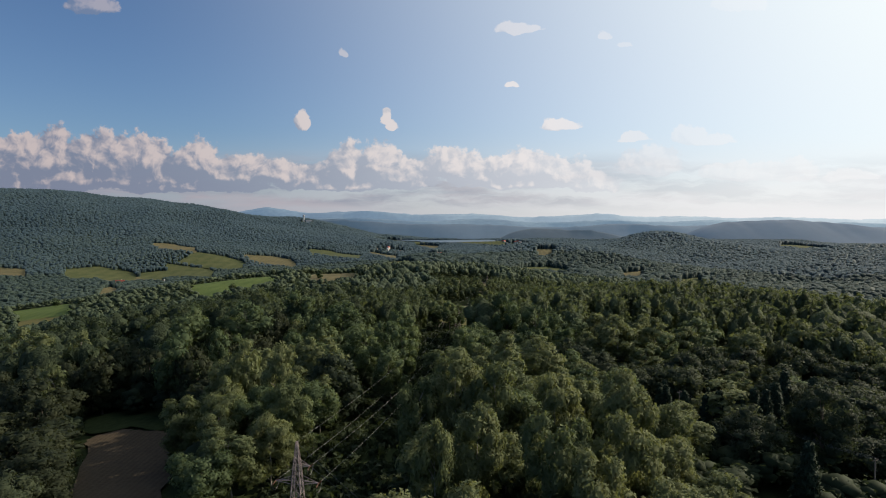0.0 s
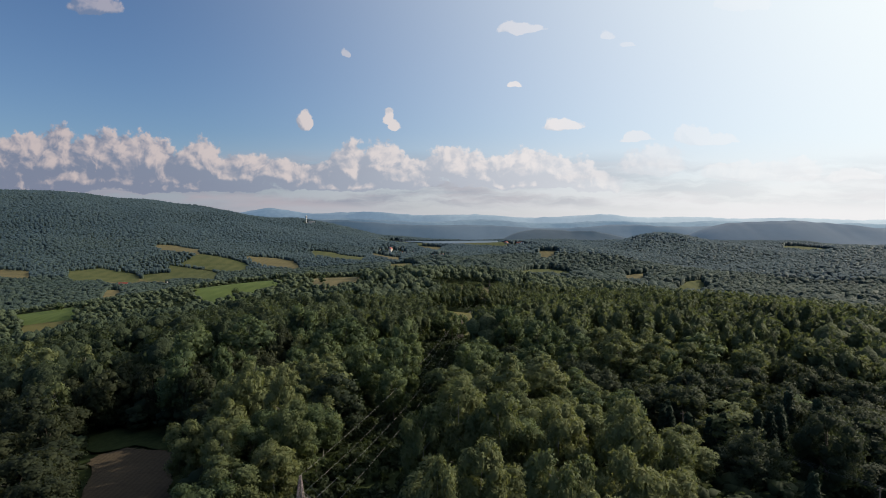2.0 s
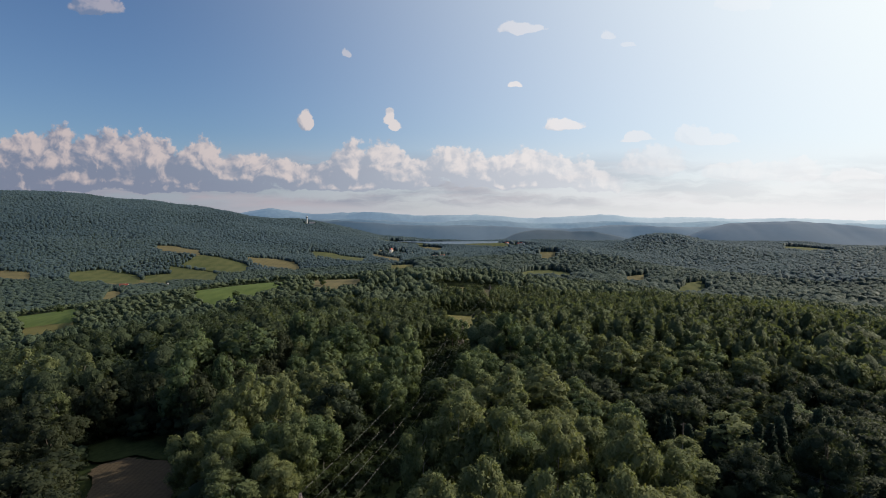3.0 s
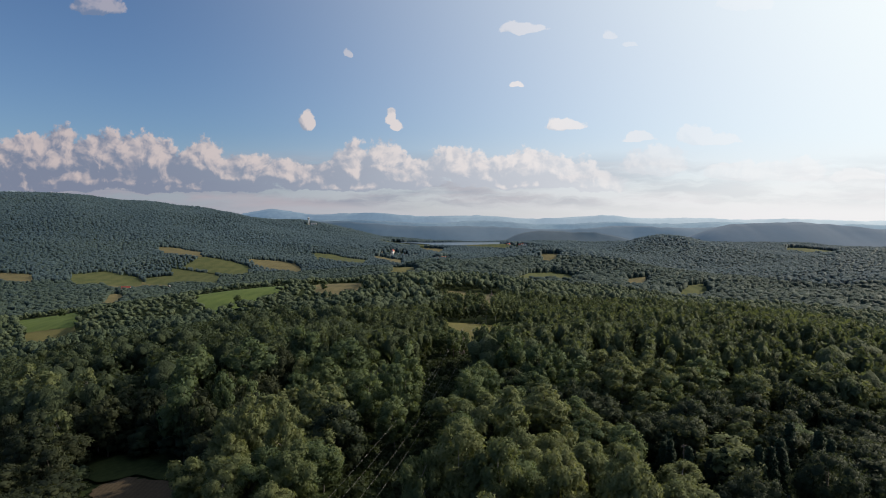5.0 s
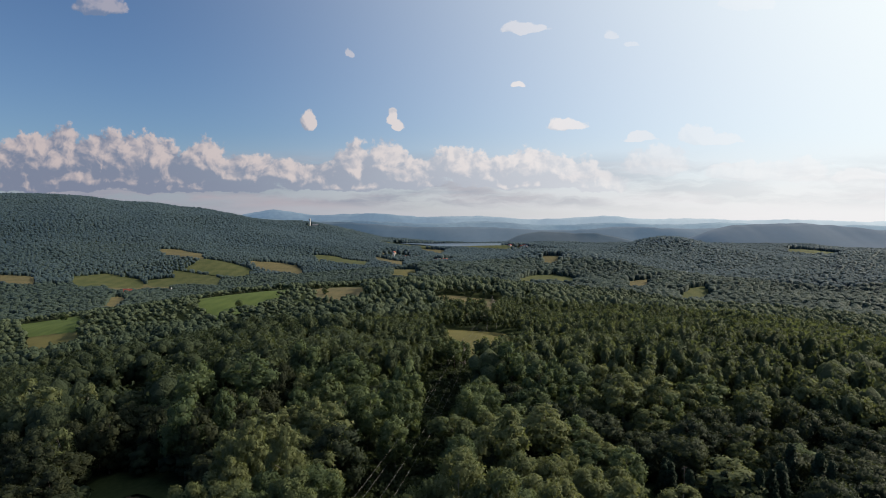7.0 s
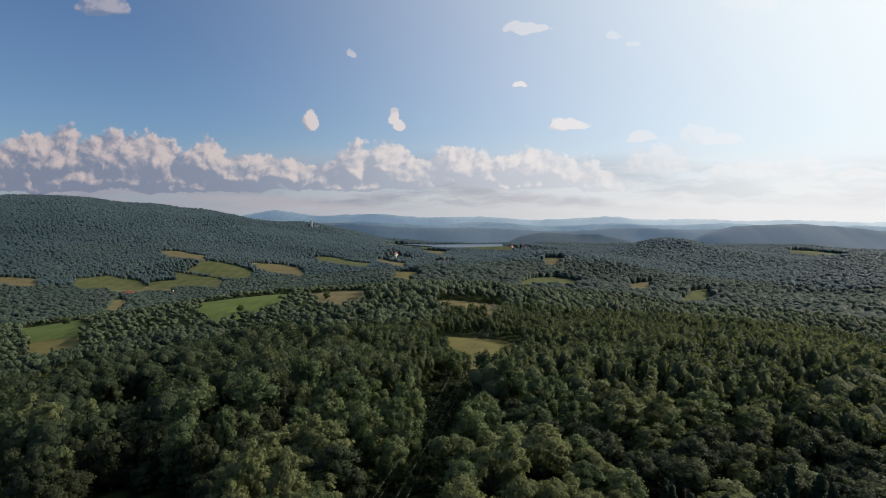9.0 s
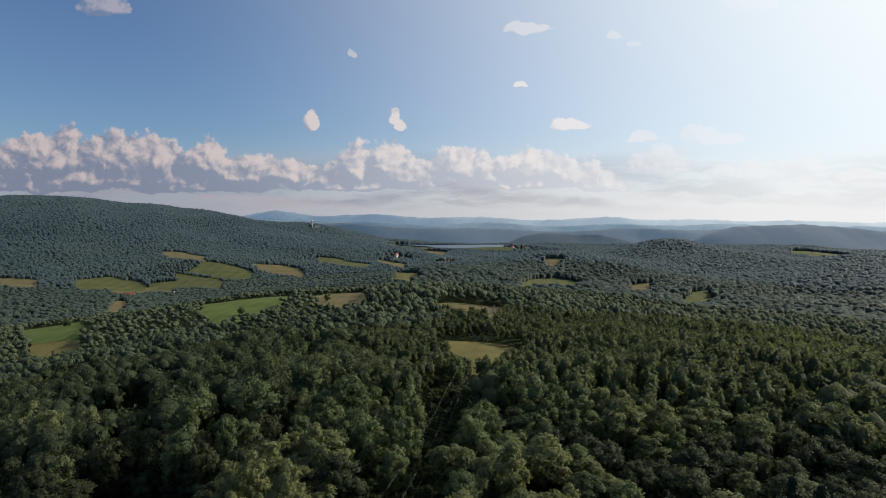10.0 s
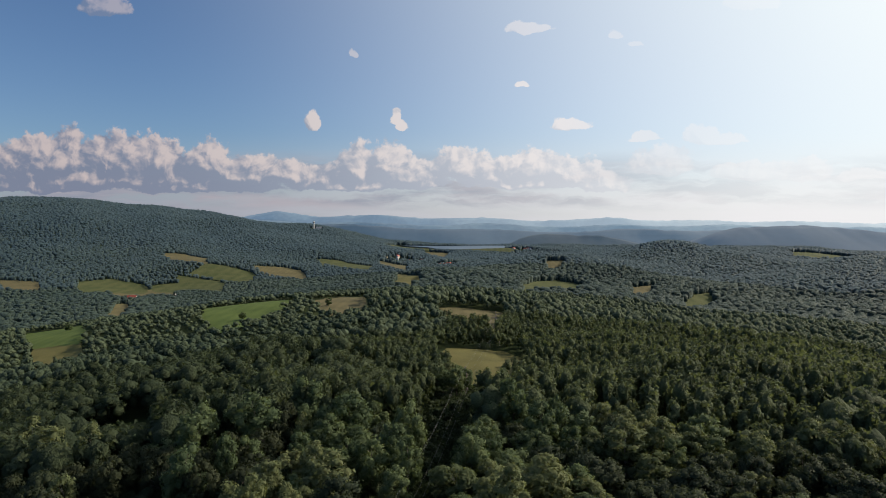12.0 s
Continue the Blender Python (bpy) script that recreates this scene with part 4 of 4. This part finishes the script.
def build_pylon(x, y, tall, turn, label):
    """A square lattice tower with two long arms below and a short one above."""
    root = tagged(new("pylon"), label, "pylon", "power line pylons")
    waist, arm_low, arm_high = tall * 0.80, tall * 0.655, tall * 0.795

    def half(z):
        return 1.35 + (0.42 - 1.35) * min(1, z / waist) if z < waist else 0.42 + (0.10 - 0.42) * (z - waist) / (tall - waist)

    def corner(k, z):
        sx, sy = ((-1, -1), (1, -1), (1, 1), (-1, 1))[k % 4]
        return (sx * half(z), sy * half(z), z)

    for k in range(4):
        bm = bmesh.new()
        rod(bm, corner(k, -0.5), corner(k, waist), 0.075)
        rod(bm, corner(k, waist), corner(k, tall), 0.055)
        part("leg", bm_mesh("leg", bm, STEEL), root)
    levels = [tall * f for f in (0.0, 0.14, 0.27, 0.385, 0.485, 0.57, 0.655, 0.73, 0.80, 0.86, 0.92, 0.97)]
    for k in range(4):
        bm = bmesh.new()
        for n in range(len(levels) - 1):
            a, b = levels[n], levels[n + 1]
            rod(bm, corner(k, a), corner(k + 1, b), 0.036)
            rod(bm, corner(k + 1, a), corner(k, b), 0.036)
            rod(bm, corner(k, b), corner(k + 1, b), 0.036)
        part("lattice", bm_mesh("lattice", bm, STEEL), root)
    for side, z, reach in ((-1, arm_low, 3.1), (1, arm_low, 3.1), (1, arm_high, 1.9)):
        bm = bmesh.new()
        tip = (side * reach, 0, z + 0.1)
        h = half(z)
        for sy in (-1, 1):
            rod(bm, (side * h, sy * h, z), tip, 0.05)
            rod(bm, (side * h, sy * h, z + 0.75), tip, 0.045)
            for f in (0.33, 0.66):
                p = (side * (h + (reach - h) * f), sy * h * (1 - f), z + 0.1 * f)
                q = (p[0], p[1], z + 0.75 + (0.1 - 0.75) * f)
                rod(bm, p, q, 0.03)
        part("crossarm", bm_mesh("crossarm", bm, STEEL), root)
        for sy in (-1, 1):
            bm = bmesh.new()
            for n in range(6):
                tube(bm, (tip[0], sy * (0.12 + 0.17 * n), tip[2] - 0.03 * n), (tip[0], sy * (0.22 + 0.17 * n), tip[2] - 0.03 * n), 0.10, 0.05, 8)
            part("insulator", bm_mesh("insulator", bm, PORCELAIN), root)
        bm = bmesh.new()
        loop = [(tip[0], 1.1 * math.cos(a), tip[2] - 0.2 - 1.0 * math.sin(a)) for a in np.linspace(0, math.pi, 9)]
        for p, q in zip(loop, loop[1:]):
            rod(bm, p, q, 0.025)
        part("jumper_cable", bm_mesh("jumper_cable", bm, CABLE), root)
    base = float(land(x, y))
    root.matrix_basis = pose(x, y, base, 0, 0, turn)
    m = pose(x, y, base, 0, 0, turn)
    return [m @ Vector(p) for p in ((0, 0, tall), (-3.1, 0, arm_low + 0.1), (3.1, 0, arm_low + 0.1), (1.9, 0, arm_high + 0.1))]


def hang(a, b, sag, r, label):
    """One cable between two points."""
    a, b = Vector(a), Vector(b)
    mid = (a + b) / 2
    bm = bmesh.new()
    pts = []
    for k in range(25):
        f = k / 24
        pts.append(a.lerp(b, f) - Vector((0, 0, 4 * sag * f * (1 - f))) - mid)
    turn = (b - a).to_track_quat("Z", "Y").to_matrix()
    rings = [[bm.verts.new(p + turn @ Vector((r * math.cos(1.5708 * k), r * math.sin(1.5708 * k), 0))) for k in range(4)] for p in pts]
    for one, two in zip(rings, rings[1:]):
        for k in range(4):
            bm.faces.new((one[k], one[(k + 1) % 4], two[(k + 1) % 4], two[k]))
    bm.faces.new(rings[0][::-1])
    bm.faces.new(rings[-1])
    ob = new("power_cable", bm_mesh("power_cable", bm, CABLE))
    ob.location = mid
    return tagged(ob, label, "cable", "power line cables")


def build_pole(x, y, tall):
    root = tagged(new("utility_pole"), "weathered wooden utility pole with a short crossarm", "utility pole", "wooden utility poles")
    bm = bmesh.new()
    tube(bm, (0, 0, -0.8), (0, 0, tall), 0.17, 0.11, 8)
    part("post", bm_mesh("post", bm, TIMBER), root)
    bm = bmesh.new()
    tube(bm, (-0.8, 0, tall - 0.35), (0.8, 0, tall - 0.35), 0.07, 0.07, 4)
    part("crossarm", bm_mesh("crossarm", bm, TIMBER), root)
    for x0 in (-0.7, 0.0, 0.7):
        bm = bmesh.new()
        tube(bm, (x0, 0, tall - 0.3), (x0, 0, tall - 0.05), 0.06, 0.04, 8)
        part("insulator", bm_mesh("insulator", bm, PORCELAIN), root)
    base = float(land(x, y))
    root.matrix_basis = pose(x, y, base, 0, 0, 25)
    return [Vector((x + d, y + 0.35 * d, base + tall - 0.05)) for d in (-0.65, 0.0, 0.65)]


def build_power_line():
    bearing = -math.degrees(math.atan(0.128))
    stops = []
    for y, tall, label in ((81.4, 16.6, "reddish-grey lattice steel pylon at the edge of the cutting"), (281, 12.5, "lattice steel pylon among the trees of the cutting"),
                           (501, 17.0, "slender lattice pylon beside the straw-coloured clearing")):
        stops.append(build_pylon(line_x(y), y, tall, bearing, label))
    for one, two in zip(stops, stops[1:]):
        for k, (a, b) in enumerate(zip(one, two)):
            hang(a, b, 3.0 if k == 0 else 5.0, 0.019 if k == 0 else 0.022, "thin pale cable hanging along the forest cutting")
    near = build_pole(0, 64, 9.5)
    for k, a in enumerate((stops[0][0], stops[0][3])):
        hang(a, near[k], 0.6, 0.014, "thin cable branching down from the pylon")
    poles = [build_pole(52.5, 135, 8.5), build_pole(56.5, 127, 8.0), build_pole(72, 100, 8.0)]
    for one, two in zip(poles, poles[1:]):
        for a, b in zip(one, two):
            hang(a, b, 0.5, 0.018, "thin dark cable between wooden poles")


build_power_line()

# ======== buildings ========
PLASTER = plain("white_plaster", (0.72, 0.70, 0.66), 0.85, 0.0, 0.08)
CREAM = plain("cream_plaster", (0.55, 0.48, 0.36), 0.85, 0.0, 0.1)
RED_ROOF = plain("red_roof_tiles", (0.36, 0.085, 0.055), 0.75, 0.0, 0.25)
GREY_ROOF = plain("grey_roof_sheet", (0.22, 0.22, 0.23), 0.6, 0.0, 0.2)
BOARDS = plain("brown_boards", (0.13, 0.085, 0.05), 0.85, 0.0, 0.3)
PANE = plain("window_pane", (0.03, 0.035, 0.045), 0.1)


def box(bm, x0, x1, y0, y1, z0, z1):
    v = [bm.verts.new(p) for p in ((x0, y0, z0), (x1, y0, z0), (x1, y1, z0), (x0, y1, z0), (x0, y0, z1), (x1, y0, z1), (x1, y1, z1), (x0, y1, z1))]
    for f in ((3, 2, 1, 0), (4, 5, 6, 7), (0, 1, 5, 4), (1, 2, 6, 5), (2, 3, 7, 6), (3, 0, 4, 7)):
        bm.faces.new([v[k] for k in f])


def make_house(wall_mat, roof_mat, label, long=11.0, deep=8.5, eaves=4.2, top=8.0):
    root = tagged(new("house"), label, "house", "houses")
    a, b = long / 2, deep / 2
    bm = bmesh.new()
    low = [bm.verts.new(p) for p in ((-a, -b, -3), (a, -b, -3), (a, b, -3), (-a, b, -3))]
    up = [bm.verts.new(p) for p in ((-a, -b, eaves), (a, -b, eaves), (a, b, eaves), (-a, b, eaves))]
    tips = [bm.verts.new((-a, 0, top)), bm.verts.new((a, 0, top))]
    bm.faces.new(low[::-1])
    bm.faces.new((low[0], low[1], up[1], up[0]))
    bm.faces.new((low[2], low[3], up[3], up[2]))
    bm.faces.new((low[1], low[2], up[2], tips[1], up[1]))
    bm.faces.new((low[3], low[0], up[0], tips[0], up[3]))
    part("wall", bm_mesh("wall", bm, wall_mat), root)
    bm = bmesh.new()
    for s in (-1, 1):
        drop = (top - eaves) / b
        p = [(x, y, z) for x in (-a - 0.5, a + 0.5) for y, z in ((0, top + 0.12), (s * (b + 0.6), top + 0.12 - drop * (b + 0.6)))]
        q = [(x, y, z + 0.22) for x, y, z in p]
        v = [bm.verts.new(c) for c in p + q]
        for f in ((0, 1, 3, 2), (4, 5, 7, 6), (0, 1, 5, 4), (2, 3, 7, 6), (0, 2, 6, 4), (1, 3, 7, 5)):
            bm.faces.new([v[k] for k in f])
    roof = part("roof", bm_mesh("roof", bm, roof_mat), root)
    bm = bmesh.new()
    box(bm, 1.5, 2.2, 0.6, 1.3, top - 1.2, top + 1.0)
    part("chimney", bm_mesh("chimney", bm, CREAM), roof)
    for x in (-a * 0.6, -a * 0.1, a * 0.5):
        for s in (-1, 1):
            bm = bmesh.new()
            box(bm, x - 0.6, x + 0.6, s * b - 0.04, s * b + 0.04, 1.2, 2.7)
            part("window", bm_mesh("window", bm, PANE), root)
    bm = bmesh.new()
    box(bm, a - 0.04, a + 0.05, -0.5, 0.5, 0.0, 2.1)
    part("door", bm_mesh("door", bm, BOARDS), root)
    return root


def build_village():
    rng = np.random.default_rng(77)
    farm = make_house(PLASTER, RED_ROOF, "white farmhouse with a red gabled roof among trees", 15.0, 9.0, 4.4, 9.0)
    farm.matrix_basis = pose(-604, 1106, float(land(-604, 1106)) + 0.5, 0, 0, 12)
    shed = make_house(BOARDS, GREY_ROOF, "small brown wooden hut at the edge of a reaped field", 7.0, 6.0, 3.0, 6.5)
    for k in range(4):
        x, y = -602 + 15 * k, 1186 - 2 * k
        m = pose(x, y, float(land(x, y)) + 0.5, 0, 0, 90)
        if k:
            copy_thing(shed, m)
        else:
            shed.matrix_basis = m
    kinds = [make_house(PLASTER, GREY_ROOF, "white village house with a grey gabled roof"), make_house(CREAM, RED_ROOF, "cream village house with a red gabled roof"),
             make_house(PLASTER, RED_ROOF, "white village house with a red tiled roof", 12.0, 9.0, 5.2, 9.5)]
    used = 0
    for cx, cy, a, b, count in HAMLETS:
        for k in range(count):
            x, y = cx + rng.normal() * a * 0.5, cy + rng.normal() * b * 0.5
            m = pose(x, y, float(land(x, y)) + 0.5, 0, 0, rng.uniform(0, 180))
            if used < 3:
                kinds[used].matrix_basis = m
            else:
                copy_thing(kinds[int(rng.integers(3))], m)
            used += 1


build_village()


def build_tower():
    """White round lookout tower on the wooded hill, with a low building beside it."""
    x, y = -640, 2690
    root = tagged(new("lookout_tower"), "white round lookout tower with a dark gallery on the wooded hill", "tower")
    bm = bmesh.new()
    tube(bm, (0, 0, -2), (0, 0, 24), 3.4, 2.8, 16)
    part("shaft", bm_mesh("shaft", bm, PLASTER), root)
    bm = bmesh.new()
    tube(bm, (0, 0, 24), (0, 0, 25.5), 3.0, 5.4, 16)
    tube(bm, (0, 0, 25.5), (0, 0, 28.5), 5.4, 5.4, 16)
    part("gallery", bm_mesh("gallery", bm, GREY_ROOF), root)
    bm = bmesh.new()
    for k in range(4):
        a, b = k * 0.39, (k + 1) * 0.39
        tube(bm, (0, 0, 28.5 + 4.2 * math.sin(a)), (0, 0, 28.5 + 4.2 * math.sin(b)), 4.4 * math.cos(a), max(0.1, 4.4 * math.cos(b)), 16)
    part("dome", bm_mesh("dome", bm, PLASTER), root)
    bm = bmesh.new()
    tube(bm, (0, 0, 32), (0, 0, 38), 0.25, 0.1, 6)
    part("mast", bm_mesh("mast", bm, STEEL), root)
    root.matrix_basis = pose(x, y, float(land(x, y)) + 2)
    hall = make_house(PLASTER, GREY_ROOF, "low white building beside the lookout tower", 26.0, 10.0, 10.0, 14.0)
    hall.matrix_basis = pose(x + 26, y - 10, float(land(x + 26, y - 10)) + 1, 0, 0, 8)


build_tower()
